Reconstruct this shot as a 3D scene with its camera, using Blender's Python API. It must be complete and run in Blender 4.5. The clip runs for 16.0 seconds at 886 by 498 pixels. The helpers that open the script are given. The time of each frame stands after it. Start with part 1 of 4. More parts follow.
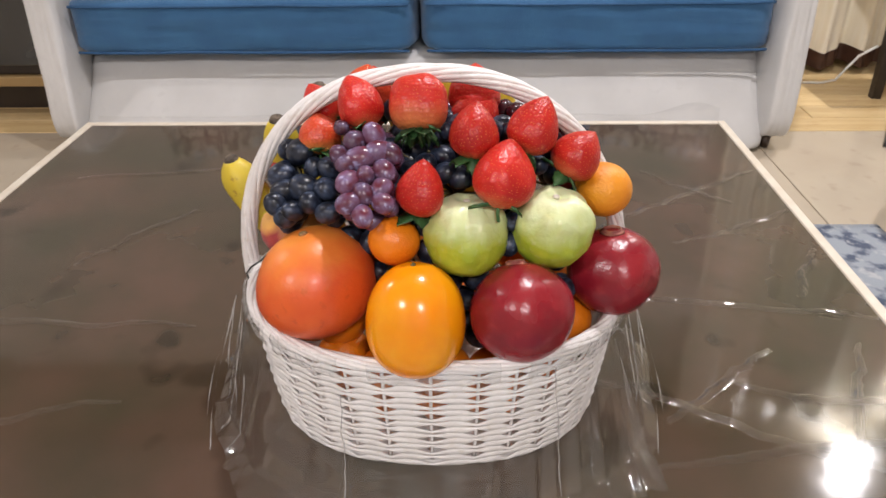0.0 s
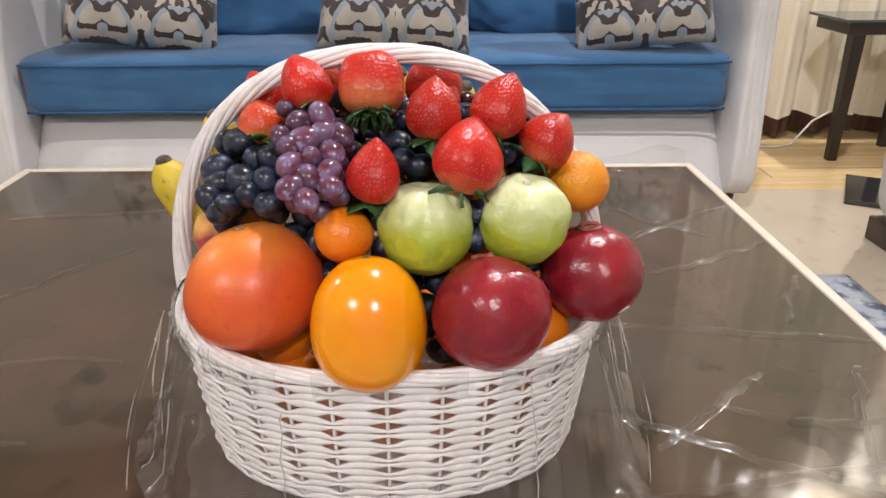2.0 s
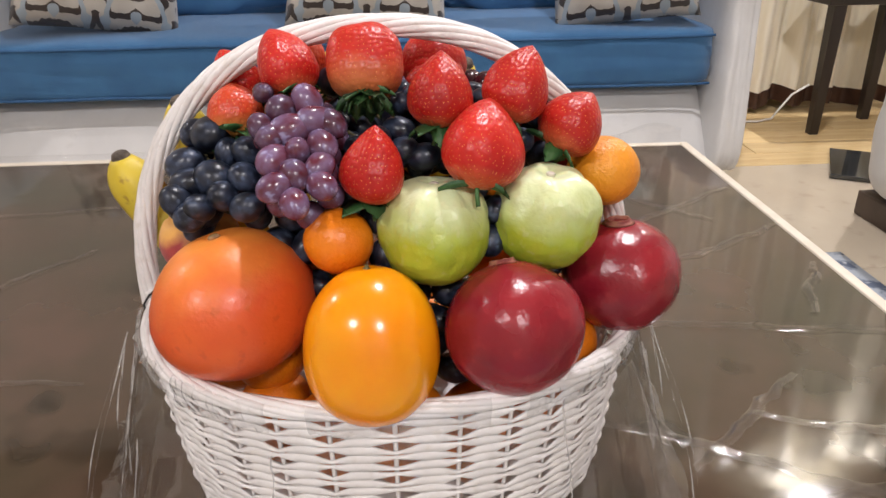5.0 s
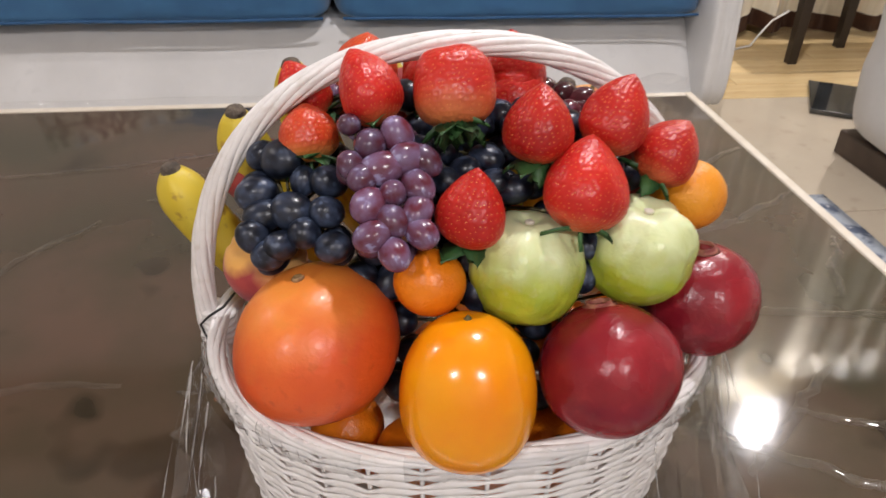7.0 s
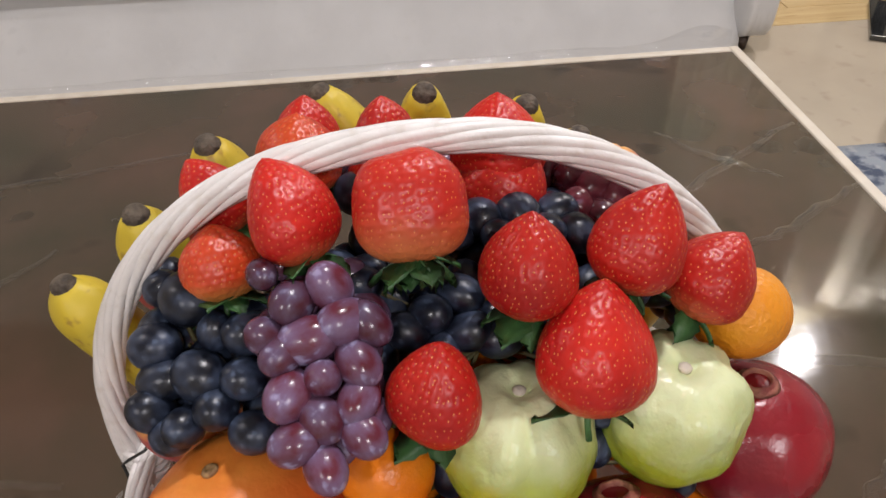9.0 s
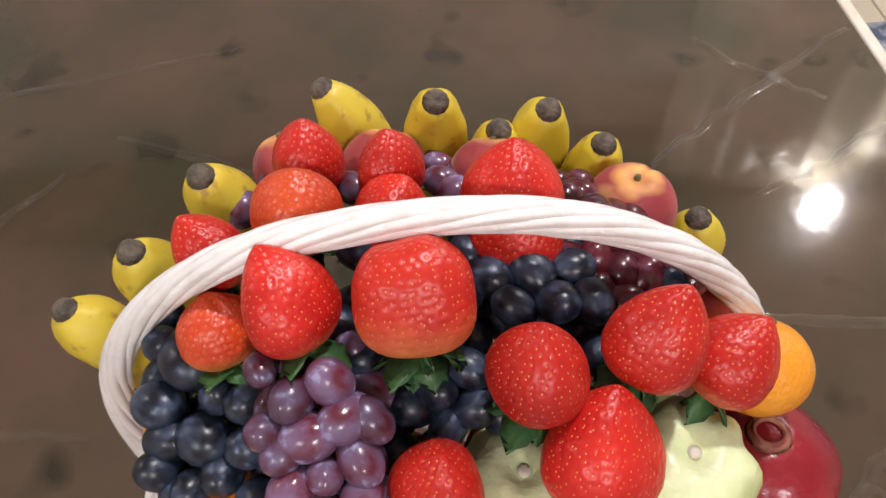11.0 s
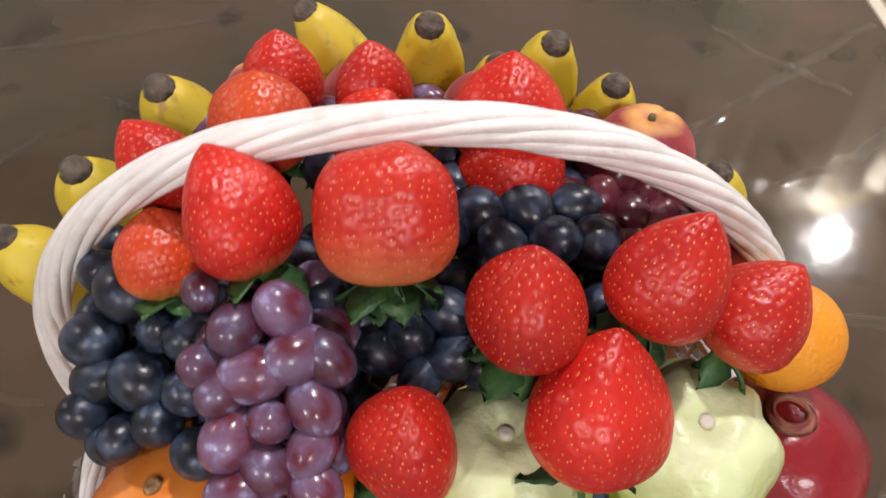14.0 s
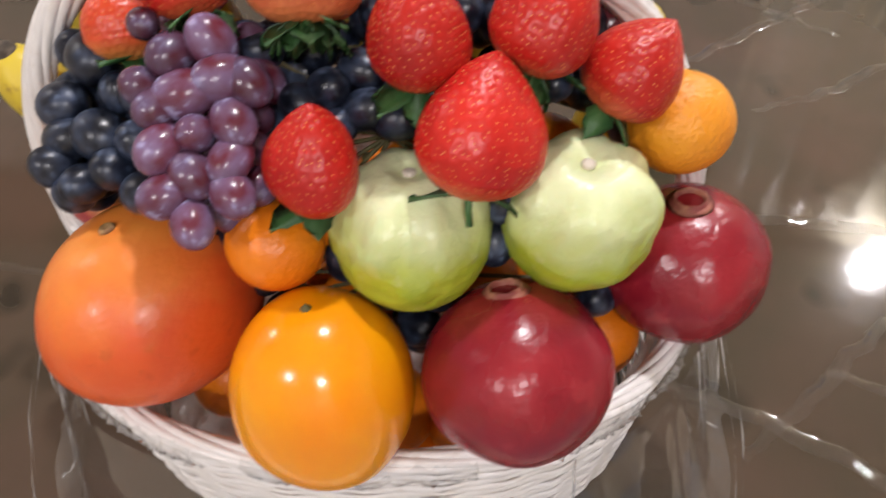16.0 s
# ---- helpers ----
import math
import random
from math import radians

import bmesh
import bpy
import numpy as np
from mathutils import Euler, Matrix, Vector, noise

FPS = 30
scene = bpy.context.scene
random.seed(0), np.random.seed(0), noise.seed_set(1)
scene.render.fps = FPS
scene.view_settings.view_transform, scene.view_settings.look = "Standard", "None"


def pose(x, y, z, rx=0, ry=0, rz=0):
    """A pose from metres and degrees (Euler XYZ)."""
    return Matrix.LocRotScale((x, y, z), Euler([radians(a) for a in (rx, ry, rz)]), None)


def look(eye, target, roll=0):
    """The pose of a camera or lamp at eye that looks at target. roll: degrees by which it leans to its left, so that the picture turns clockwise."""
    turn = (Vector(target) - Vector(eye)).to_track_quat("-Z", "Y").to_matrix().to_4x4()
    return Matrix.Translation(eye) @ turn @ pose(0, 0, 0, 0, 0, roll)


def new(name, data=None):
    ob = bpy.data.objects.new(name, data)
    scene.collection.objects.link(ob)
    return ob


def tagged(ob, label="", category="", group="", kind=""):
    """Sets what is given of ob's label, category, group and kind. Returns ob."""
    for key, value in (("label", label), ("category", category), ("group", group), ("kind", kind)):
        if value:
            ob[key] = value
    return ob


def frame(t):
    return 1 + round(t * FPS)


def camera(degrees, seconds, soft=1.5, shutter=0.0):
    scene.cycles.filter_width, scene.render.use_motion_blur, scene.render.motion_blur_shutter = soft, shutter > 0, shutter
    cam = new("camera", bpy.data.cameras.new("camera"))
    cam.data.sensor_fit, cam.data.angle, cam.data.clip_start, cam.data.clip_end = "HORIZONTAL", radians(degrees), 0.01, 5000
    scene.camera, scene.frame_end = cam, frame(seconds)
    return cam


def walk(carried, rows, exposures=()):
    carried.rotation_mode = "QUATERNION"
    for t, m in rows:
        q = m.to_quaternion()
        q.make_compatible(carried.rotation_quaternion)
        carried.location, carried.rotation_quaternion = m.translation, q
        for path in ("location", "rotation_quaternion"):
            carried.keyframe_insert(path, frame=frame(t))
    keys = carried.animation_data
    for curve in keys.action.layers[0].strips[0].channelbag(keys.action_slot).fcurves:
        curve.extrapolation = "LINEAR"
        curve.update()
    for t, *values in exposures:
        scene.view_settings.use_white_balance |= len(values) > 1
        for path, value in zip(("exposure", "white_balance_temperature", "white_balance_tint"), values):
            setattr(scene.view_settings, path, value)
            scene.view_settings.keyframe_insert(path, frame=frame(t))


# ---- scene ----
cam = camera(62.0, 16.0, shutter=0.5)
PATH = [
    (0, (0.049, 0.008, 0.74), (-0.005, 1.733, -0.27), -0.8),
    (0.5, (0.05, -0.004, 0.712), (-0.052, 1.759, -0.228), 0.3),
    (1, (0.041, 0.004, 0.651), (-0.06, 1.809, -0.203), 1.2),
    (1.5, (0.054, 0.032, 0.655), (0.075, 1.866, -0.143), -0.3),
    (2, (0.052, 0.037, 0.656), (0.094, 1.867, -0.148), -0.1),
    (2.5, (0.05, 0.052, 0.647), (0.107, 1.873, -0.18), 0.3),
    (3, (0.043, 0.058, 0.642), (0.098, 1.873, -0.194), -0.2),
    (5.5, (0.023, 0.126, 0.641), (0.167, 1.923, -0.223), -0.0),
    (6, (-0.005, 0.141, 0.654), (0.198, 1.896, -0.283), 2.3),
    (6.5, (-0.03, 0.139, 0.699), (0.248, 1.856, -0.288), 1.0),
    (7, (-0.038, 0.161, 0.695), (0.197, 1.831, -0.38), 1.5),
    (7.5, (-0.022, 0.201, 0.693), (0.146, 1.826, -0.459), 0.3),
    (8, (-0.009, 0.236, 0.698), (0.142, 1.835, -0.494), -0.1),
    (8.5, (0.001, 0.276, 0.715), (0.146, 1.84, -0.523), -0.7),
    (9, (0.01, 0.303, 0.721), (0.138, 1.844, -0.548), -1.9),
    (9.5, (0.017, 0.326, 0.718), (0.129, 1.838, -0.586), -2.0),
    (9.7, (0.019, 0.338, 0.717), (0.121, 1.836, -0.604), -1.8),
    (12, (0.028, 0.386, 0.811), (0.021, 1.417, -0.902), -5.1),
    (12.5, (0.031, 0.382, 0.809), (0.057, 1.409, -0.907), -3.3),
    (13, (0.027, 0.393, 0.773), (0.122, 1.379, -0.964), -0.0),
    (13.5, (0.025, 0.4, 0.747), (0.111, 1.395, -0.986), -1.0),
    (14, (0.031, 0.379, 0.724), (0.05, 1.631, -0.835), -1.0),
    (14.5, (0.048, 0.329, 0.69), (-0.04, 1.738, -0.727), -1.7),
    (15, (0.088, 0.313, 0.692), (-0.017, 1.714, -0.731), -3.8),
    (15.5, (0.096, 0.296, 0.687), (0.019, 1.676, -0.758), -3.2),
    (16, (0.077, 0.284, 0.682), (-0.023, 1.614, -0.809), -3.3),
]
EXPOSURES = [(0, -0.01), (1.5, 0.06), (3, 0.05), (6, -0.02), (8, -0.30), (9.7, -0.38), (11.8, 0.08), (12.6, 0.06), (13.1, -0.08), (14.4, -0.14), (15, -0.05), (16, 0.0)]
walk(cam, [(t, look(eye, target, roll)) for t, eye, target, roll in PATH], EXPOSURES)

# ---------------------------------------------------------------- light
TAB = 0.30            # height of the coffee table's top
CEIL = 2.40
world = bpy.data.worlds.new("world")
world.use_nodes = True
world.node_tree.nodes["Background"].inputs[0].default_value = (0.6, 0.65, 0.7, 1)
world.node_tree.nodes["Background"].inputs[1].default_value = 0.012
scene.world = world
# The two 0.34 wide lamps are unseen, added behind the camera as fill.
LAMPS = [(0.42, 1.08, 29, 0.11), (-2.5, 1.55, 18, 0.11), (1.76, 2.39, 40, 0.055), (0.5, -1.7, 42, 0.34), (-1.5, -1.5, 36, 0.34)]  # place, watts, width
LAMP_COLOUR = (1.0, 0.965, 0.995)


# ---------------------------------------------------------------- materials
def node(nt, kind, **inputs):
    n = nt.nodes.new(kind)
    for key, value in inputs.items():
        n.inputs[key.replace("_", " ")].default_value = value
    return n


def material(name, c1, c2, scale=20.0, rough=0.5, rough2=None, bump=0.0, bump_scale=200.0, metal=0.0, coat=0.0, detail=4.0,
             sss=0.0, low=0.35, high=0.65, c3=None, fine=None, sheen=0.0, stretch=(1, 1, 1), spec=0.5, per_object=0.0):
    """Two colours mixed by a coarse noise, a third by a finer one, with a fine relief."""
    m = bpy.data.materials.new(name)
    m.use_nodes = True
    nt = m.node_tree
    b = nt.nodes["Principled BSDF"]
    co = nt.nodes.new("ShaderNodeTexCoord")
    mp = nt.nodes.new("ShaderNodeMapping")
    mp.inputs["Scale"].default_value = stretch
    nt.links.new(co.outputs["Object"], mp.inputs[0])
    n1 = node(nt, "ShaderNodeTexNoise", Scale=scale, Detail=detail)
    nt.links.new(mp.outputs[0], n1.inputs["Vector"])
    r1 = nt.nodes.new("ShaderNodeValToRGB")
    r1.color_ramp.elements[0].position, r1.color_ramp.elements[1].position = low, high
    r1.color_ramp.elements[0].color, r1.color_ramp.elements[1].color = (*c1, 1), (*c2, 1)
    nt.links.new(n1.outputs[0], r1.inputs[0])
    colour = r1.outputs[0]
    if c3:
        n2 = node(nt, "ShaderNodeTexNoise", Scale=fine or scale * 6, Detail=2.0)
        nt.links.new(mp.outputs[0], n2.inputs["Vector"])
        r2 = nt.nodes.new("ShaderNodeValToRGB")
        r2.color_ramp.elements[0].position, r2.color_ramp.elements[1].position = 0.60, 0.72
        r2.color_ramp.elements[0].color, r2.color_ramp.elements[1].color = (0, 0, 0, 1), (1, 1, 1, 1)
        nt.links.new(n2.outputs[0], r2.inputs[0])
        mx = nt.nodes.new("ShaderNodeMix")
        mx.data_type = "RGBA"
        nt.links.new(r2.outputs[0], mx.inputs[0])
        nt.links.new(colour, mx.inputs[6])
        mx.inputs[7].default_value = (*c3, 1)
        colour = mx.outputs[2]
    if per_object:
        info = nt.nodes.new("ShaderNodeObjectInfo")
        mr = nt.nodes.new("ShaderNodeMapRange")
        mr.inputs["To Min"].default_value, mr.inputs["To Max"].default_value = 1 - per_object, 1 + per_object
        nt.links.new(info.outputs["Random"], mr.inputs[0])
        hs = nt.nodes.new("ShaderNodeHueSaturation")
        nt.links.new(mr.outputs[0], hs.inputs["Value"])
        nt.links.new(colour, hs.inputs["Color"])
        colour = hs.outputs[0]
    nt.links.new(colour, b.inputs["Base Color"])
    b.inputs["Metallic"].default_value = metal
    b.inputs["Coat Weight"].default_value = coat
    b.inputs["Coat Roughness"].default_value = 0.12
    b.inputs["Specular IOR Level"].default_value = spec
    b.inputs["Sheen Weight"].default_value = sheen
    if sss:
        b.inputs["Subsurface Weight"].default_value = sss
        b.inputs["Subsurface Radius"].default_value = (0.006, 0.002, 0.001)
        b.inputs["Subsurface Scale"].default_value = 1.0
    mr = nt.nodes.new("ShaderNodeMapRange")
    mr.inputs["To Min"].default_value, mr.inputs["To Max"].default_value = rough, rough if rough2 is None else rough2
    nt.links.new(n1.outputs[0], mr.inputs[0])
    nt.links.new(mr.outputs[0], b.inputs["Roughness"])
    if bump:
        n3 = node(nt, "ShaderNodeTexNoise", Scale=bump_scale, Detail=3.0)
        nt.links.new(mp.outputs[0], n3.inputs["Vector"])
        bp = node(nt, "ShaderNodeBump", Strength=bump, Distance=0.002)
        nt.links.new(n3.outputs[0], bp.inputs["Height"])
        nt.links.new(bp.outputs[0], b.inputs["Normal"])
    return m


def clear_film(name, gloss, milk, crinkle):
    """Thin clear plastic: lets light straight through, with a faint sharp gloss."""
    m = bpy.data.materials.new(name)
    m.use_nodes = True
    nt = m.node_tree
    nt.nodes.clear()
    out = nt.nodes.new("ShaderNodeOutputMaterial")
    tr = node(nt, "ShaderNodeBsdfTransparent", Color=(0.97, 0.97, 0.97, 1))
    gl = node(nt, "ShaderNodeBsdfGlossy", Roughness=0.06)
    df = node(nt, "ShaderNodeBsdfDiffuse", Color=(0.8, 0.8, 0.8, 1))
    m1, m2 = nt.nodes.new("ShaderNodeMixShader"), node(nt, "ShaderNodeMixShader", Fac=milk)
    lw = node(nt, "ShaderNodeLayerWeight", Blend=0.5)
    pw = nt.nodes.new("ShaderNodeMath")
    pw.operation = "POWER"
    pw.inputs[1].default_value = 4.0
    nt.links.new(lw.outputs["Facing"], pw.inputs[0])
    fr = nt.nodes.new("ShaderNodeMath")
    fr.operation = "MULTIPLY_ADD"
    fr.inputs[1].default_value, fr.inputs[2].default_value = 0.60, gloss
    nt.links.new(pw.outputs[0], fr.inputs[0])
    co = nt.nodes.new("ShaderNodeTexCoord")
    n3 = node(nt, "ShaderNodeTexNoise", Scale=10.0, Detail=2.0)
    nt.links.new(co.outputs["Object"], n3.inputs["Vector"])
    vo = node(nt, "ShaderNodeTexVoronoi", Scale=32.0)
    nt.links.new(co.outputs["Object"], vo.inputs["Vector"])
    ad = nt.nodes.new("ShaderNodeMath")
    ad.operation = "ADD"
    nt.links.new(n3.outputs[0], ad.inputs[0])
    nt.links.new(vo.outputs["Distance"], ad.inputs[1])
    bp = node(nt, "ShaderNodeBump", Strength=crinkle, Distance=0.006)
    nt.links.new(ad.outputs[0], bp.inputs["Height"])
    nt.links.new(bp.outputs[0], gl.inputs["Normal"])
    nt.links.new(fr.outputs[0], m1.inputs[0])
    nt.links.new(tr.outputs[0], m2.inputs[1])
    nt.links.new(df.outputs[0], m2.inputs[2])
    nt.links.new(m2.outputs[0], m1.inputs[1])
    nt.links.new(gl.outputs[0], m1.inputs[2])
    nt.links.new(m1.outputs[0], out.inputs[0])
    return m


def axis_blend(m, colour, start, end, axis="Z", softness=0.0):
    """Blend a second colour along the thing's own axis (berry ripening, fruit shoulders, paler tops)."""
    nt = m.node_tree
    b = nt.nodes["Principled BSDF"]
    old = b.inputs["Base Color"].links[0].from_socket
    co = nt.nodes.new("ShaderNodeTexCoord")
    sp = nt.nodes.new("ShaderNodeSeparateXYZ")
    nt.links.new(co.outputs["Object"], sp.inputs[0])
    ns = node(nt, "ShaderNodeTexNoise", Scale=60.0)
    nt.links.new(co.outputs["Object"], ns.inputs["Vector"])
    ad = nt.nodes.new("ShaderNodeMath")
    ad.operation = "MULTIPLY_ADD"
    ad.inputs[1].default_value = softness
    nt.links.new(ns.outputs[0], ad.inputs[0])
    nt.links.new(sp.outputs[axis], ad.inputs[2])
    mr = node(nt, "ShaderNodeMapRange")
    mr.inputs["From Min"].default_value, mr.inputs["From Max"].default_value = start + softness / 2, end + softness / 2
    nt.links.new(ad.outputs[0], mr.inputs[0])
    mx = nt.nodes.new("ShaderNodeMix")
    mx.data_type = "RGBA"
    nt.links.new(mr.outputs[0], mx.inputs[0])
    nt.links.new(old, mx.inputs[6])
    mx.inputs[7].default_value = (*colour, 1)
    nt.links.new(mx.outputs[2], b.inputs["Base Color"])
    return m


M_BERRY = axis_blend(material("berry_skin", (0.55, 0.022, 0.014), (0.40, 0.010, 0.009), 40, 0.29, 0.40, 0.04, 600, coat=0.0, spec=0.40, sss=0.06, per_object=0.16),
                     (0.62, 0.13, 0.05), 0.009, 0.000, "Z", 0.006)
M_BERRY_BLUNT = axis_blend(material("blunt_berry_skin", (0.56, 0.028, 0.016), (0.44, 0.014, 0.011), 34, 0.29, 0.40, 0.04, 600, coat=0.0, spec=0.40, sss=0.06),
                           (0.66, 0.20, 0.07), 0.020, 0.001, "Z", 0.014)
M_BERRY_PALE = axis_blend(material("pale_berry_skin", (0.60, 0.068, 0.016), (0.50, 0.036, 0.012), 34, 0.28, 0.40, 0.05, 400, coat=0.05, sss=0.06, per_object=0.1),
                          (0.72, 0.30, 0.08), 0.012, 0.001, "Z", 0.005)
M_SEED = material("berry_seed", (0.78, 0.34, 0.12), (0.66, 0.18, 0.06), 200, 0.20)
M_LEAF = material("berry_leaf", (0.022, 0.075, 0.022), (0.05, 0.13, 0.035), 60, 0.42, 0.55, 0.3, 300, per_object=0.3)
M_DARK_GRAPE = material("dark_grape_skin", (0.006, 0.008, 0.016), (0.044, 0.060, 0.104), 1.3, 0.20, 0.46, 0.05, 5, low=0.40, high=0.70, c3=(0.070, 0.094, 0.150), fine=2.0, per_object=0.35)
M_RED_GRAPE = material("red_grape_skin", (0.105, 0.020, 0.034), (0.160, 0.110, 0.200), 0.9, 0.13, 0.34, 0.05, 5, low=0.36, high=0.68, c3=(0.25, 0.22, 0.36), fine=1.7, per_object=0.40)
M_DEEP_GRAPE = material("deep_red_grape_skin", (0.050, 0.006, 0.010), (0.105, 0.020, 0.030), 0.9, 0.12, 0.30, 0.05, 5, low=0.36, high=0.68, c3=(0.12, 0.06, 0.09), fine=1.7, per_object=0.35)
M_STALK = material("stalk_wood", (0.16, 0.14, 0.05), (0.10, 0.08, 0.04), 120, 0.7, None, 0.4, 300)
M_MANGO = axis_blend(material("mango_skin", (0.76, 0.128, 0.022), (0.62, 0.066, 0.016), 13, 0.32, 0.44, 0.16, 260, c3=(0.60, 0.085, 0.016), fine=120, sss=0.08, coat=0.05),
                     (0.82, 0.28, 0.045), 0.010, 0.050, "Z", 0.03)
M_SCAR = material("stem_scar", (0.42, 0.26, 0.11), (0.20, 0.10, 0.04), 160, 0.7, None, 0.4, 300)
M_PERSIMMON = material("persimmon_skin", (0.92, 0.36, 0.003), (0.88, 0.25, 0.003), 16, 0.15, 0.24, 0.06, 120, coat=0.10, sss=0.08)
M_POM = material("pomegranate_skin", (0.165, 0.005, 0.015), (0.34, 0.019, 0.027), 17, 0.20, 0.34, 0.55, 90, c3=(0.30, 0.020, 0.028), fine=70, low=0.3, high=0.7)
M_CROWN = material("pomegranate_crown", (0.46, 0.20, 0.13), (0.24, 0.05, 0.045), 90, 0.6, None, 0.5, 300)
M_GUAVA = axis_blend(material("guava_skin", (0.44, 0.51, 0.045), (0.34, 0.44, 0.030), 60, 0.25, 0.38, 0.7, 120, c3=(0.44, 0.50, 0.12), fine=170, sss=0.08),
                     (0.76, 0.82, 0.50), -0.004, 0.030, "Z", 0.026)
M_ORANGE = material("orange_peel", (0.84, 0.33, 0.02), (0.80, 0.27, 0.015), 30, 0.34, 0.42, 0.5, 420)
M_TANGERINE = material("tangerine_peel", (0.84, 0.23, 0.008), (0.78, 0.19, 0.008), 30, 0.26, 0.34, 0.3, 420)
M_PEACH = axis_blend(axis_blend(material("peach_skin", (0.27, 0.022, 0.036), (0.42, 0.055, 0.050), 40, 0.5, 0.6, 0.15, 500, sheen=0.12),
                                (0.80, 0.44, 0.15), -0.013, -0.025, "X", 0.02), (0.82, 0.42, 0.10), 0.0165, 0.0205, "Z", 0.008)
M_BANANA = material("banana_skin", (0.70, 0.51, 0.030), (0.60, 0.47, 0.05), 20, 0.42, 0.52, 0.15, 120, c3=(0.42, 0.27, 0.04), fine=110, per_object=0.08)
M_BANANA_TIP = material("banana_tip", (0.055, 0.042, 0.032), (0.14, 0.11, 0.08), 180, 0.8, None, 0.8, 400)
M_WICKER = material("white_wicker", (0.87, 0.845, 0.83), (0.80, 0.77, 0.75), 60, 0.34, 0.46, 0.3, 260, c3=(0.76, 0.72, 0.68), fine=120, coat=0.25)
M_WIRE = material("black_wire", (0.012, 0.012, 0.012), (0.03, 0.03, 0.03), 90, 0.4)
M_FILM = clear_film("cellophane", 0.10, 0.016, 0.50)
# Milk whitens folds and ruffle in place of lamp glints on the film.
M_FOLD = clear_film("folded_cellophane", 0.30, 0.16, 0.8)
M_RUFFLE = clear_film("crumpled_cellophane", 0.10, 0.10, 1.0)
M_TABLE_FILM = clear_film("table_film", 0.09, 0.0, 0.12)
# The mottle paints blotchy room reflections into the glass's own colour.
M_TABLE = material("table_glass", (0.088, 0.054, 0.037), (0.046, 0.040, 0.024), 6.0, 0.035, 0.10, 0.10, 22, c3=(0.026, 0.020, 0.013), fine=14, spec=0.75)
M_CREAM = material("cream_paint", (0.66, 0.60, 0.50), (0.60, 0.53, 0.43), 40, 0.4, 0.5, 0.1, 200)
M_BLUE = material("blue_fabric", (0.030, 0.118, 0.262), (0.039, 0.145, 0.305), 14, 0.85, 0.9, 0.6, 900, c3=(0.032, 0.12, 0.27), fine=420, sheen=0.25)
M_PIPING = material("blue_piping", (0.02, 0.08, 0.19), (0.03, 0.10, 0.22), 60, 0.8)
M_WHITE = material("white_upholstery", (0.64, 0.63, 0.615), (0.58, 0.57, 0.555), 7, 0.6, 0.7, 0.25, 500, c3=(0.60, 0.59, 0.575), fine=40)
M_WALL = material("wall_paint", (0.56, 0.52, 0.47), (0.52, 0.48, 0.43), 3, 0.8, None, 0.2, 200)
M_VALANCE = material("valance_wood", (0.16, 0.13, 0.07), (0.12, 0.10, 0.05), 8, 0.6, stretch=(1, 1, 8))
M_CEILING = material("ceiling_paint", (0.80, 0.76, 0.73), (0.76, 0.72, 0.69), 3, 0.85, None, 0.1, 200)
M_TILE = material("cream_tile", (0.50, 0.43, 0.33), (0.45, 0.38, 0.29), 4, 0.12, 0.2, 0.02, 60, c3=(0.42, 0.35, 0.27), fine=22)
M_GROUT = material("grout", (0.54, 0.46, 0.36), (0.50, 0.42, 0.32), 40, 0.9)
M_PLANK = material("laminate", (0.70, 0.52, 0.27), (0.60, 0.42, 0.20), 9, 0.18, 0.26, 0.05, 60, c3=(0.52, 0.35, 0.16), fine=50, stretch=(0.35, 4, 1), per_object=0.10)
M_RUG = material("rug_pile", (0.33, 0.36, 0.40), (0.08, 0.10, 0.15), 24, 0.95, None, 0.9, 700, low=0.48, high=0.60, c3=(0.46, 0.47, 0.48), fine=40)
M_CURTAIN = material("curtain_satin", (0.93, 0.88, 0.75), (0.87, 0.80, 0.64), 9, 0.20, 0.42, 0.1, 120, sheen=0.2, stretch=(6, 6, 0.6))
M_HEM = material("curtain_hem", (0.075, 0.032, 0.018), (0.05, 0.022, 0.014), 30, 0.5, None, 0.2, 300)
M_ESPRESSO = material("espresso_wood", (0.020, 0.014, 0.011), (0.032, 0.022, 0.016), 14, 0.3, 0.4, 0.1, 100, stretch=(1, 1, 0.2))
M_PALE_WOOD = material("pale_wood", (0.40, 0.27, 0.12), (0.34, 0.22, 0.09), 12, 0.5, None, 0.1, 90, stretch=(0.2, 2, 2))
M_DARK_GLASS = material("dark_glass", (0.012, 0.013, 0.014), (0.03, 0.034, 0.036), 6, 0.05, 0.09, spec=1.0)
M_CLEAR_TOP = material("tinted_glass", (0.05, 0.06, 0.06), (0.06, 0.07, 0.07), 6, 0.05, spec=0.8)
M_CABLE = material("white_cable", (0.72, 0.70, 0.66), (0.66, 0.64, 0.6), 40, 0.45)
M_STAIN = material("dark_base", (0.05, 0.03, 0.02), (0.07, 0.045, 0.03), 20, 0.45, None, 0.1, 90)


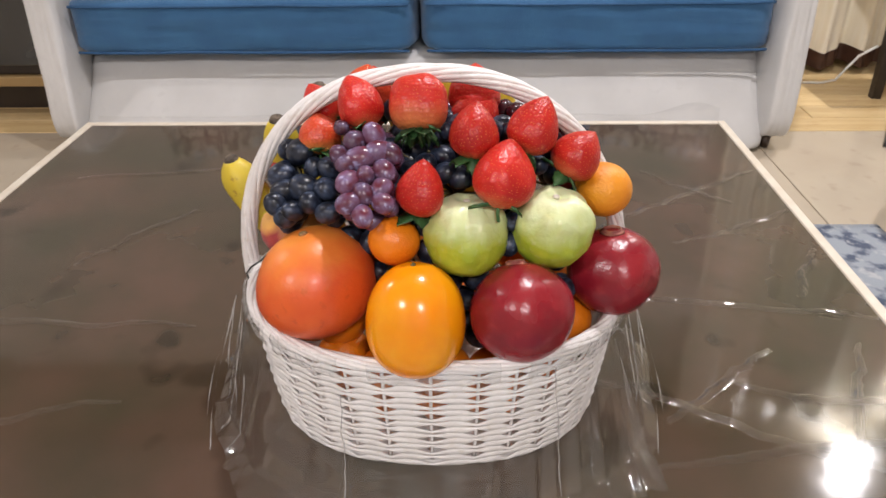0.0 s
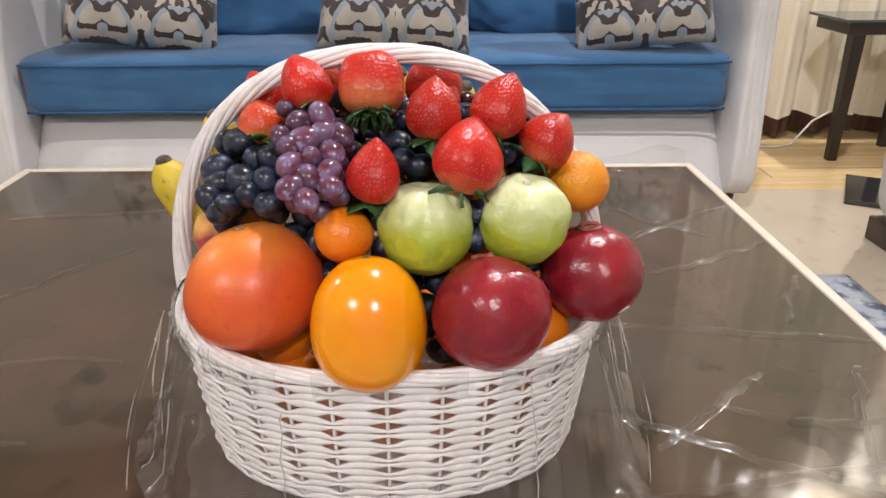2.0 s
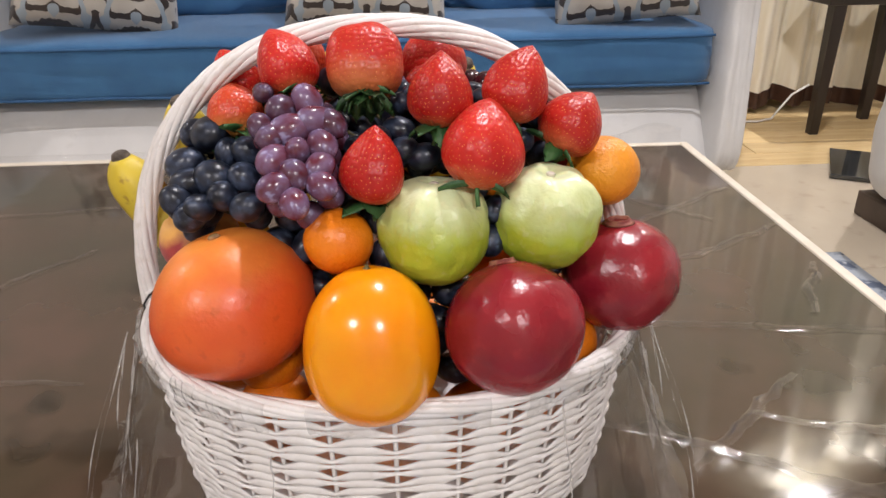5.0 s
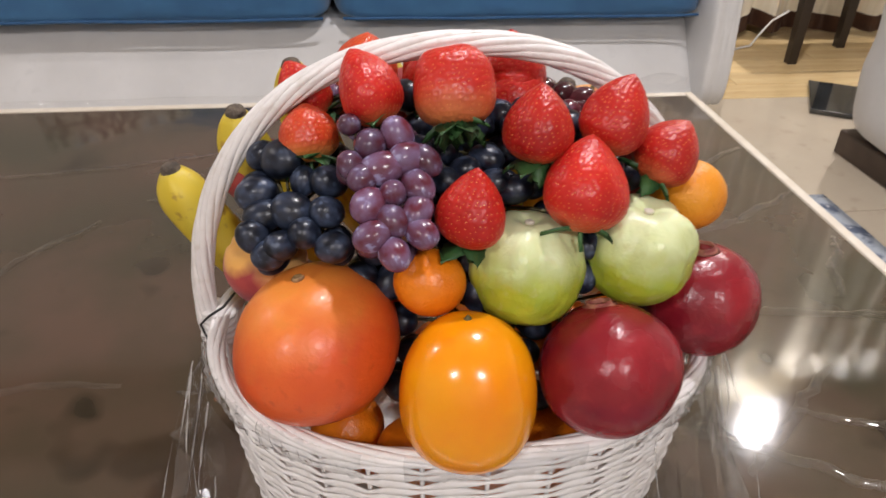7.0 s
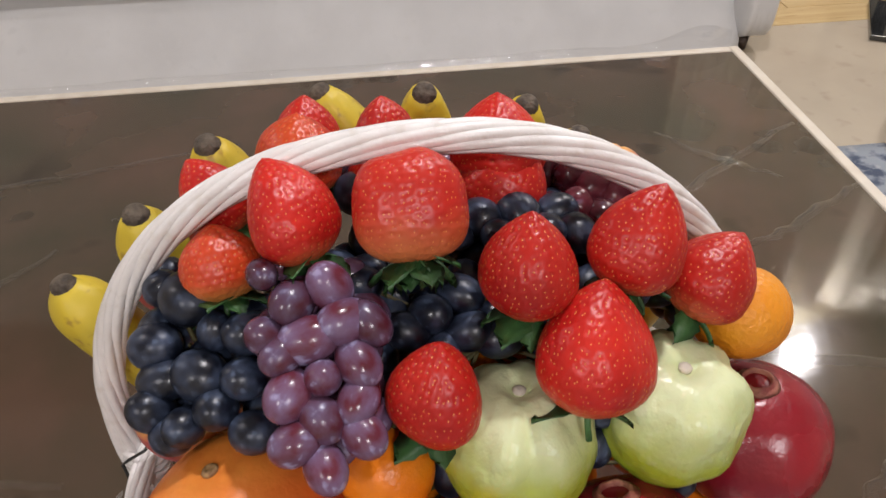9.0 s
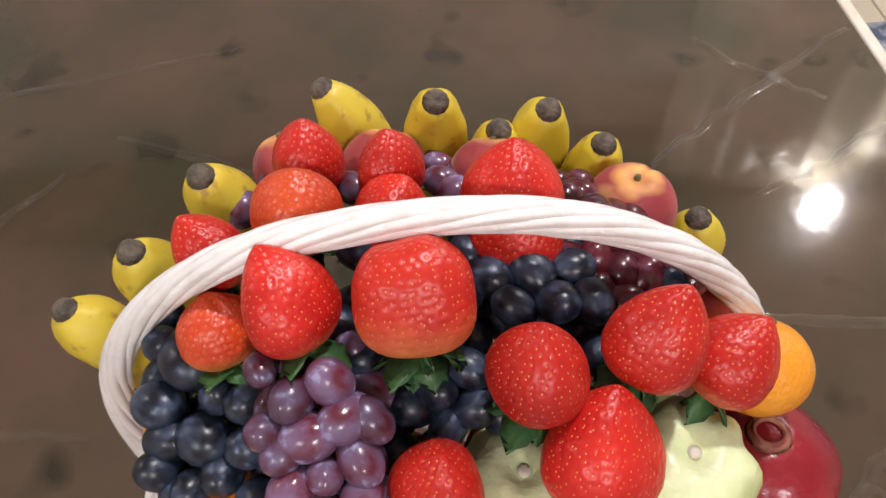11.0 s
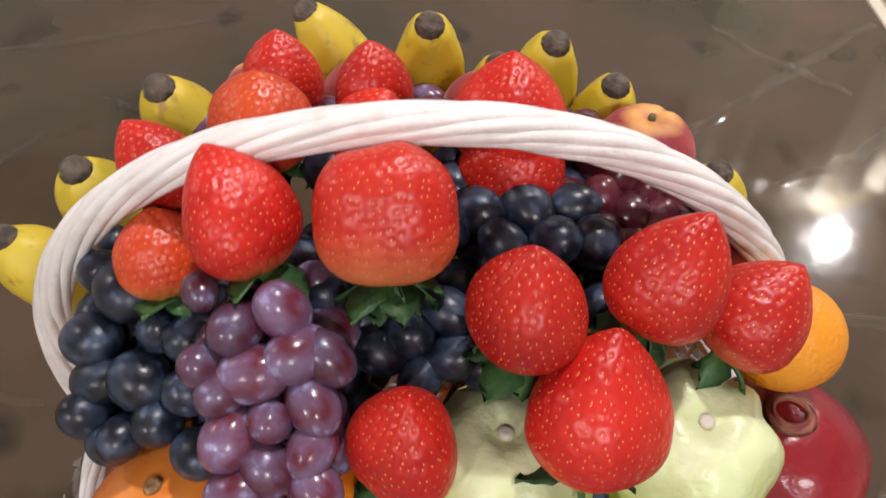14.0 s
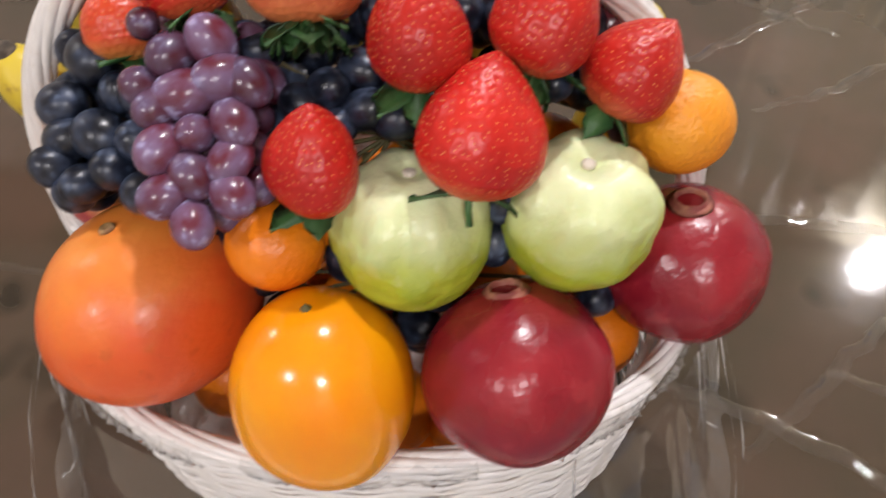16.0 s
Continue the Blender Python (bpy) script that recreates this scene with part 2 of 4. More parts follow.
def damask():
    """Grey-beige satin with a dark and a silver-blue scroll pattern."""
    m = material("damask", (0.36, 0.33, 0.29), (0.44, 0.41, 0.36), 16, 0.42, 0.55, 0.3, 400, sheen=0.2)
    nt = m.node_tree
    b = nt.nodes["Principled BSDF"]
    colour = b.inputs["Base Color"].links[0].from_socket
    co = nt.nodes.new("ShaderNodeTexCoord")
    warp = node(nt, "ShaderNodeTexNoise", Scale=22.0, Detail=2.0)
    split, fold, join = nt.nodes.new("ShaderNodeSeparateXYZ"), nt.nodes.new("ShaderNodeMath"), nt.nodes.new("ShaderNodeCombineXYZ")
    fold.operation = "PINGPONG"
    fold.inputs[1].default_value = 0.085
    nt.links.new(co.outputs["Object"], split.inputs[0])
    nt.links.new(split.outputs["X"], fold.inputs[0])
    nt.links.new(fold.outputs[0], join.inputs["X"])
    nt.links.new(split.outputs["Z"], join.inputs["Z"])
    nt.links.new(join.outputs[0], warp.inputs["Vector"])
    add = nt.nodes.new("ShaderNodeVectorMath")
    add.operation = "MULTIPLY_ADD"
    add.inputs[1].default_value = (0.05, 0.05, 0.05)
    nt.links.new(warp.outputs["Color"], add.inputs[0])
    nt.links.new(join.outputs[0], add.inputs[2])
    for scale, waves, ink, lo, reach in ((6.0, 34.0, (0.030, 0.020, 0.016), 0.25, 0.62), (4.3, 26.0, (0.26, 0.31, 0.35), 0.72, 0.5), (13.0, 20.0, (0.035, 0.024, 0.020), 0.55, 0.6)):
        vo = node(nt, "ShaderNodeTexVoronoi", Scale=scale)
        nt.links.new(add.outputs[0], vo.inputs["Vector"])
        ring = nt.nodes.new("ShaderNodeMath")
        ring.operation = "MULTIPLY"
        ring.inputs[1].default_value = waves
        nt.links.new(vo.outputs["Distance"], ring.inputs[0])
        sine = nt.nodes.new("ShaderNodeMath")
        sine.operation = "SINE"
        nt.links.new(ring.outputs[0], sine.inputs[0])
        near = nt.nodes.new("ShaderNodeMath")
        near.operation = "LESS_THAN"
        near.inputs[1].default_value = reach
        nt.links.new(vo.outputs["Distance"], near.inputs[0])
        high = nt.nodes.new("ShaderNodeMath")
        high.operation = "GREATER_THAN"
        high.inputs[1].default_value = lo
        nt.links.new(sine.outputs[0], high.inputs[0])
        both = nt.nodes.new("ShaderNodeMath")
        both.operation = "MULTIPLY"
        nt.links.new(near.outputs[0], both.inputs[0])
        nt.links.new(high.outputs[0], both.inputs[1])
        mx = nt.nodes.new("ShaderNodeMix")
        mx.data_type = "RGBA"
        nt.links.new(both.outputs[0], mx.inputs[0])
        nt.links.new(colour, mx.inputs[6])
        mx.inputs[7].default_value = (*ink, 1)
        colour = mx.outputs[2]
    nt.links.new(colour, b.inputs["Base Color"])
    return m


M_DAMASK = damask()
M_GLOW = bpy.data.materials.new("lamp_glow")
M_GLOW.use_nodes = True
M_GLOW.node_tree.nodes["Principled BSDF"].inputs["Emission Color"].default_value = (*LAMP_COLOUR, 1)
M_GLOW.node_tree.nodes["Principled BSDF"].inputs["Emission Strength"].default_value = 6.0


# ---------------------------------------------------------------- mesh helpers
def mesh(name, verts, faces, mat, smooth=True):
    me = bpy.data.meshes.new(name)
    me.from_pydata([tuple(map(float, v)) for v in verts], [], faces)
    me.materials.append(mat)
    if smooth:
        me.polygons.foreach_set("use_smooth", [True] * len(me.polygons))
    me.update()
    return me


def part(name, me, parent=None, m=None, label=""):
    ob = new(name, me)
    if parent is not None:
        ob.parent = parent
    if m is not None:
        ob.matrix_basis = m
    return tagged(ob, label)


ROOM = Matrix.Identity(4)
BASKET_FRAME = Matrix.Translation((0.0320, 0.0184, 0.0264)) @ Matrix.Scale(0.912, 4)   # the basket is laid out in its own frame
place = ROOM


def thing(name, label, category, m=None, group="", kind="", me=None):
    ob = new(name, me)
    ob.matrix_basis = place @ m if m is not None else place.copy()
    return tagged(ob, label, category, group, kind)


def box(name, mat, size, bevel=0.004, segments=2):
    bm = bmesh.new()
    bmesh.ops.create_cube(bm, size=1.0, matrix=Matrix.Diagonal((*size, 1)))
    if bevel:
        bmesh.ops.bevel(bm, geom=bm.edges[:], offset=min(bevel, min(size) * 0.45), segments=segments, affect="EDGES", profile=0.5)
    me = bpy.data.meshes.new(name)
    bm.to_mesh(me)
    bm.free()
    me.materials.append(mat)
    if bevel > 0.01:
        me.polygons.foreach_set("use_smooth", [True] * len(me.polygons))
    return me


def revolve(profile, n=40):
    """Rings of n vertices along a profile of (radius, height), closed at both ends."""
    verts, faces = [], []
    for r, z in profile:
        for k in range(n):
            a = 2 * math.pi * k / n
            verts.append((r * math.cos(a), r * math.sin(a), z))
    for i in range(len(profile) - 1):
        for k in range(n):
            faces.append((i * n + k, i * n + (k + 1) % n, (i + 1) * n + (k + 1) % n, (i + 1) * n + k))
    faces.append(tuple(range(n - 1, -1, -1)))
    faces.append(tuple((len(profile) - 1) * n + k for k in range(n)))
    return np.array(verts), faces


def tube(points, radius, n=8, closed=False, squash=1.0, caps=True):
    """A tube along points; radius is a number or one for each point."""
    p = np.array(points, float)
    k = len(p)
    rad = np.full(k, radius, float) if np.isscalar(radius) else np.array(radius, float)
    tan = np.roll(p, -1, 0) - np.roll(p, 1, 0) if closed else np.gradient(p, axis=0)
    tan /= np.linalg.norm(tan, axis=1)[:, None] + 1e-12
    ref = np.array([0, 0, 1.0]) if abs(tan[0][2]) < 0.9 else np.array([1.0, 0, 0])
    verts, faces = [], []
    u = ref - tan[0] * (ref @ tan[0])
    for i in range(k):
        u = u - tan[i] * (u @ tan[i])
        u /= np.linalg.norm(u) + 1e-12
        w = np.cross(tan[i], u)
        for j in range(n):
            a = 2 * math.pi * j / n
            verts.append(p[i] + rad[i] * (squash * math.cos(a) * u + math.sin(a) * w))
    for i in range(k if closed else k - 1):
        for j in range(n):
            a, b2 = i * n, ((i + 1) % k) * n
            faces.append((a + j, a + (j + 1) % n, b2 + (j + 1) % n, b2 + j))
    if not closed and caps:
        faces += [tuple(range(n - 1, -1, -1)), tuple((k - 1) * n + j for j in range(n))]
    return verts, faces


def align(centre, axis, spin=0.0, scale=1.0):
    """A pose whose own z runs along axis."""
    q = Vector(axis).normalized().to_track_quat("Z", "Y").to_matrix().to_4x4()
    return Matrix.Translation(centre) @ q @ pose(0, 0, 0, 0, 0, spin) @ Matrix.Scale(scale, 4)


def oval(a, b, t, power=2.3):
    c, s = math.cos(t), math.sin(t)
    return a * math.copysign(abs(c) ** (2 / power), c), b * math.copysign(abs(s) ** (2 / power), s)


def cushion(name, mat, size, puff=0.012, nx=28, ny=20, power=6.0, wrinkle=0.0, seed=0):
    """A soft box: a superellipsoid sheet, plumped on the broad faces."""
    bm = bmesh.new()
    bmesh.ops.create_cube(bm, size=2.0)
    bmesh.ops.subdivide_edges(bm, edges=bm.edges[:], cuts=ny, use_grid_fill=True)
    for v in bm.verts:
        d = v.co.copy()
        k = (abs(d.x) ** power + abs(d.y) ** power + abs(d.z) ** power) ** (1 / power)
        d /= k
        bulge = 1 + puff * (1 - d.x ** 2) * (1 - d.y ** 2) / size[2] * 2 * abs(d.z)
        w = wrinkle * noise.noise(Vector((d.x * 3 + seed, d.y * 3, d.z * 2))) + wrinkle * 0.5 * noise.noise(Vector((d.x * 9 + seed, d.y * 5, d.z * 5)))
        v.co = Vector((d.x * size[0] / 2, d.y * size[1] / 2, d.z * bulge * size[2] / 2)) + d * w
    me = bpy.data.meshes.new(name)
    bm.to_mesh(me)
    bm.free()
    me.materials.append(mat)
    me.polygons.foreach_set("use_smooth", [True] * len(me.polygons))
    return me


# ---------------------------------------------------------------- room
def slab(name, mat, lo, hi, kind="structure", label="", category=""):
    size = [hi[i] - lo[i] for i in range(3)]
    ob = new(name, box(name, mat, size, 0))
    ob.location = [(hi[i] + lo[i]) / 2 for i in range(3)]
    return tagged(ob, label, category, "", kind)


X0, X1, Y0, Y1 = -3.0, 3.0, -2.6, 2.62
slab("wall_north", M_WALL, (X0, Y1, 0), (X1, Y1 + 0.12, CEIL), label="plain beige painted wall behind the sofa", category="wall")
slab("wall_south", M_WALL, (X0, Y0 - 0.12, 0), (X1, Y0, CEIL), label="plain beige painted wall", category="wall")
slab("wall_west", M_WALL, (X0 - 0.12, Y0 - 0.12, 0), (X0, Y1 + 0.12, CEIL), label="plain beige painted wall", category="wall")
slab("wall_east", M_WALL, (X1, Y0 - 0.12, 0), (X1 + 0.12, Y1 + 0.12, CEIL), label="plain beige painted wall", category="wall")
slab("ceiling", M_CEILING, (X0 - 0.12, Y0 - 0.12, CEIL), (X1 + 0.12, Y1 + 0.12, CEIL + 0.1), label="plain painted ceiling with small round lamps", category="ceiling")
slab("trim", M_VALANCE, (X0, Y1 - 0.10, 2.02), (X1, Y1, CEIL - 0.002), label="dark wooden valance along the top of the wall", category="trim")
floor = slab("floor", M_GROUT, (X0 - 0.12, Y0 - 0.12, -0.10), (X1 + 0.12, Y1 + 0.12, -0.006), label="glossy cream tiles and a strip of golden laminate", category="floor")

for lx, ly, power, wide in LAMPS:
    lamp_thing = thing("ceiling_or_fill_lamp", "small round recessed ceiling lamp, switched on; the wide ones are added fill", "lamp", pose(lx, ly, CEIL), "ceiling lamps")
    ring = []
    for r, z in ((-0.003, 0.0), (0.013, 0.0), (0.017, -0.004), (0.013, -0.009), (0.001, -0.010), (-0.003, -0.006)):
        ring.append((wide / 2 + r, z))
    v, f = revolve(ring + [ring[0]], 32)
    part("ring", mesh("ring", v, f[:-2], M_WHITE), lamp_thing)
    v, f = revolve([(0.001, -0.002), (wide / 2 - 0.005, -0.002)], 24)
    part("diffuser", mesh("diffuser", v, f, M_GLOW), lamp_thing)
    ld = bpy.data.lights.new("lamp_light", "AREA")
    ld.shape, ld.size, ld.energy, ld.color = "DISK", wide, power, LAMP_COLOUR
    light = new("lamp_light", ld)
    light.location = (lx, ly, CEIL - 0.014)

# ---------------------------------------------------------------- coffee table
TX0, TX1, TY0, TY1 = -0.588, 0.482, 0.340, 1.181
table = thing("coffee_table", "low coffee table with a dark glossy glass top and cream edge", "table", pose((TX0 + TX1) / 2, (TY0 + TY1) / 2, 0))
tw, tl = TX1 - TX0, TY1 - TY0
part("top", box("top", M_TABLE, (tw - 0.026, tl - 0.026, 0.012), 0.001), table, pose(0, 0, TAB - 0.006), "dark brown glossy glass top")
for sx in (-1, 1):
    part("edge_strip", box("edge_strip", M_CREAM, (0.013, tl, 0.030), 0.002), table, pose(sx * (tw / 2 - 0.0065), 0, TAB - 0.0135), "cream painted edge strip")
for sy, wide in ((-1, 0.028), (1, 0.013)):
    part("edge_strip", box("edge_strip", M_CREAM, (tw - 0.0262, wide, 0.030), 0.002), table, pose(0, sy * (tl - wide) / 2, TAB - 0.0135), "cream painted edge strip")
part("body", box("body", M_STAIN, (tw - 0.10, tl - 0.10, 0.11), 0.004), table, pose(0, 0, TAB - 0.0685))
for sx in (-1, 1):
    for sy in (-1, 1):
        part("leg", box("leg", M_STAIN, (0.07, 0.07, TAB - 0.121), 0.004), table, pose(sx * (tw / 2 - 0.09), sy * (tl / 2 - 0.09), (TAB - 0.121) / 2 + 0.0))

# clear film laid over the table top, with creases
CREASES = [(-0.26, 0.90, -0.04, 0.80, 0.0022), (0.17, 0.66, 0.47, 0.62, 0.0035), (0.20, 0.80, 0.46, 0.98, 0.0030), (0.14, 0.54, 0.40, 0.40, 0.003),
           (-0.56, 0.62, -0.22, 0.60, 0.0018), (0.28, 0.52, 0.47, 0.49, 0.003), (0.36, 0.43, 0.43, 0.58, 0.003), (0.22, 0.47, 0.34, 0.57, 0.0025),
           (-0.50, 0.95, -0.15, 1.02, 0.0016), (0.30, 0.77, 0.47, 0.86, 0.0028), (-0.57, 0.42, -0.25, 0.49, 0.0016), (0.30, 0.98, 0.40, 0.88, 0.0022),
           (0.20, 0.42, 0.46, 0.46, 0.0030), (-0.40, 0.72, -0.30, 0.86, 0.0016), (0.40, 0.66, 0.46, 0.76, 0.0025)]

# the sheet clings flat to the glass and lifts off in these raised creases
sheet = thing("plastic_sheet", "creased clear plastic sheet stretched over the table top", "plastic sheet", pose(0, 0, TAB))
for x0, y0, x1, y1, h in CREASES:
    a, b2 = Vector((x0, y0, 0)), Vector((x1, y1, 0))
    way = (b2 - a).normalized()
    side = Vector((-way.y, way.x, 0))
    n, across = 60, (-0.0052, -0.0038, -0.0026, -0.0016, -0.0007, 0.0, 0.0007, 0.0016, 0.0026, 0.0038, 0.0052)
    verts, faces = [], []
    for i in range(n + 1):
        s = i / n
        wob = 0.010 * noise.noise(Vector((s * 4, x0 * 9, 1))) + 0.004 * noise.noise(Vector((s * 13, y0 * 9, 4)))
        lift = h * (0.35 + 0.65 * abs(math.sin(s * 9 + x0 * 20))) * math.sin(math.pi * min(1, max(0, s))) ** 0.4
        for w in across:
            p = a.lerp(b2, s) + side * (w * (0.5 + 0.5 * math.sin(math.pi * s)) + wob)
            z = 0.0014 + 1.2 * lift * math.exp(-(w / 0.0024) ** 2) + 0.0003 * noise.noise(Vector((p.x * 40, p.y * 40, 2)))
            verts.append((min(TX1 - 0.004, max(TX0 + 0.004, p.x)), min(TY1 - 0.004, max(TY0 + 0.004, p.y)), max(0.0012, z)))
    k = len(across)
    for i in range(n):
        for j in range(k - 1):
            faces.append((i * k + j, (i + 1) * k + j, (i + 1) * k + j + 1, i * k + j + 1))
    part("crease", mesh("crease", verts, faces, M_TABLE_FILM), sheet).visible_shadow = False
# loose flap of the sheet standing up along the far edge
verts, faces = [], []
n = 120
for i in range(n + 1):
    x = TX0 + 0.02 + (tw - 0.03) * i / n
    h = 0.006 + 0.010 * max(0, noise.noise(Vector((x * 6, 2, 0)))) + (0.022 * math.exp(-((x - 0.43) / 0.05) ** 2))
    y = TY1 - 0.004 + 0.004 * noise.noise(Vector((x * 9, 5, 0)))
    verts += [(x, y, TAB + 0.005), (x, y + 0.006, TAB + 0.005 + h * 0.6), (x, y + 0.004, TAB + 0.005 + h)]
for i in range(n):
    for k in range(2):
        faces.append((i * 3 + k, (i + 1) * 3 + k, (i + 1) * 3 + k + 1, i * 3 + k + 1))
ob = thing("film_flap", "loose upturned edge of clear plastic film along the table", "plastic film", me=mesh("film_flap", verts, faces, M_FILM))
ob.visible_shadow = False

# ---------------------------------------------------------------- basket
BX, BY = -0.007, 0.557
BASE_A, BASE_B, RIM_A, RIM_B, RIM_Z = 0.146, 0.118, 0.163, 0.120, 0.413
COLS, ROWS_N = 32, 17
place = BASKET_FRAME
basket = thing("wicker_basket", "white painted oval wicker basket with a tall twisted handle", "basket", pose(BX, BY, TAB))


def wall_at(z, t, off=0.0):
    k = min(1.0, max(0.0, z / (RIM_Z - TAB)))
    k = k ** 0.8
    return oval(BASE_A + (RIM_A - BASE_A) * k + off, BASE_B + (RIM_B - BASE_B) * k + off, t)


def weaver(row):
    """One flat woven cane: drawn in beside every stake, above and below by turns, so that slits open between the rows."""
    pitch = 0.0063
    z0 = 0.005 + pitch * (row + 0.5)
    verts, faces, n = [], [], COLS * 12
    for i in range(n):
        t = 2 * math.pi * i / n
        c = round(i / n * COLS)
        ph = i / n * COLS - c
        pinch = 0.0047 * max(0.0, 1 - abs(ph) / (0.34 + 0.04 * math.sin(c * 5 + row * 3)))
        low, top = (pinch, 0.0) if (c + row) % 2 else (0.0, pinch)
        off = (0.0016 if (c + row) % 2 else -0.0002) * math.cos(math.pi * ph) ** 2 + 0.0007 * noise.noise(Vector((i * 0.2, row * 7, 0)))
        zz = z0 + 0.0005 * noise.noise(Vector((t * 4, row * 3.1, 2)))
        z_low, z_top = zz - pitch / 2 - 0.0003 + low, zz + pitch / 2 + 0.0003 - top
        for k, dr in ((0, -0.0002), (0.12, 0.0007), (0.35, 0.0012), (0.5, 0.0014), (0.65, 0.0012), (0.88, 0.0007), (1, -0.0002), (0.8, -0.0004), (0.2, -0.0004)):
            z = z_low + (z_top - z_low) * k
            verts.append((*wall_at(z, t, off + dr), z))
    for i in range(n):
        for k in range(9):
            a, b2 = i * 9, ((i + 1) % n) * 9
            faces.append((a + k, b2 + k, b2 + (k + 1) % 9, a + (k + 1) % 9))
    return mesh("weaver", verts, faces, M_WICKER)


for row in range(ROWS_N):
    part("weaver", weaver(row), basket)
for c in range(COLS):
    t = 2 * math.pi * c / COLS
    pts = [(*wall_at(z, t, -0.0022), z) for z in np.linspace(0.010, RIM_Z - TAB - 0.002, 7)]
    v, f = tube(pts, 0.0015, 6)
    part("stake", mesh("stake", v, f, M_WICKER), basket)
base_v, base_f = [], []
for i in range(64):
    base_v.append((*oval(BASE_A - 0.002, BASE_B - 0.002, 2 * math.pi * i / 64), 0.003))
    base_v.append((*oval(BASE_A - 0.002, BASE_B - 0.002, 2 * math.pi * i / 64), 0.009))
base_f = [(2 * i, (2 * i + 2) % 128, (2 * i + 3) % 128, 2 * i + 1) for i in range(64)] + [tuple(range(126, -1, -2)), tuple(range(1, 128, 2))]
part("base", mesh("base", base_v, base_f, M_WICKER, False), basket)


def twisted(path, strands, turns, wrap, radius, closed, name):
    """Canes laid round a path like the strands of a rope."""
    p = np.array(path, float)
    k = len(p)
    tan = np.roll(p, -1, 0) - np.roll(p, 1, 0) if closed else np.gradient(p, axis=0)
    tan /= np.linalg.norm(tan, axis=1)[:, None]
    for s in range(strands):
        pts, rad = [], []
        for i in range(k):
            up = np.array([0, 0, 1.0]) if closed else np.array([0, 1.0, 0])
            u = up - tan[i] * (up @ tan[i])
            u /= np.linalg.norm(u)
            w = np.cross(tan[i], u)
            a = 2 * math.pi * (turns * i / (k if closed else k - 1) + s / strands)
            jit = 1 + 0.10 * noise.noise(Vector((i * 0.13, s * 5, 1)))
            pts.append(p[i] + wrap * jit * (math.cos(a) * u + math.sin(a) * w))
            rad.append(radius * (1 + 0.12 * noise.noise(Vector((i * 0.09, s * 9, 4)))))
        v, f = tube(pts, rad, 7, closed)
        part(name, mesh(name, v, f, M_WICKER), basket)


rim = []
for i in range(300):
    t = 2 * math.pi * i / 300
    x, y = oval(RIM_A, RIM_B, t)
    lift = abs(math.cos(t)) ** 3 * (0.004 if x > 0 else 0.008)
    rim.append((x, y, RIM_Z - TAB + lift + 0.0015 * noise.noise(Vector((t * 2, 1, 1)))))
twisted(rim, 7, 4, 0.0038, 0.0023, True, "rim_cane")
HX, HY = 0.001, 0.020
arch = []
for i in range(171):
    t = math.pi * (i / 170)
    x, z = oval(0.167 if i < 85 else 0.174, 0.190, t, 2.12 if i < 85 else 2.30)
    arch.append((HX + x, HY, RIM_Z - TAB + 0.001 + z))
arch = [(HX + 0.153, HY, 0.055), (HX + 0.159, HY, 0.082)] + arch + [(HX - 0.169, HY, 0.082), (HX - 0.161, HY, 0.055)]
twisted(arch, 9, -2.3, 0.0050, 0.0027, False, "handle_cane")
# bindings where the handle meets the rim
for sx in (-1, 1):
    for k in range(5):
        loop = []
        for i in range(24):
            a = 2 * math.pi * i / 24
            loop.append((HX + sx * ((0.162 if sx > 0 else 0.169) - 0.0006 * k) + 0.0095 * math.cos(a), HY + 0.0095 * math.sin(a), 0.100 + 0.0055 * k + 0.003 * math.cos(a) * sx))
        v, f = tube(loop, 0.0026, 6, True)
        part("binding", mesh("binding", v, f, M_WICKER), basket)
wire = [(HX - 0.172, HY - 0.018, 0.108), (HX - 0.178, HY - 0.008, 0.116), (HX - 0.171, HY - 0.013, 0.126), (HX - 0.160, HY - 0.014, 0.134),
        (HX - 0.153, HY - 0.004, 0.138)]
v, f = tube(wire, 0.0009, 6)
part("tie_wire", mesh("tie_wire", v, f, M_WIRE), basket, None, "thin black tie wire")
wire = [(HX - 0.172, HY - 0.018, 0.108), (HX - 0.173, HY - 0.020, 0.096), (HX - 0.170, HY - 0.022, 0.086)]
v, f = tube(wire, 0.0009, 6)
part("tie_wire", mesh("tie_wire", v, f, M_WIRE), basket, None, "thin black tie wire")

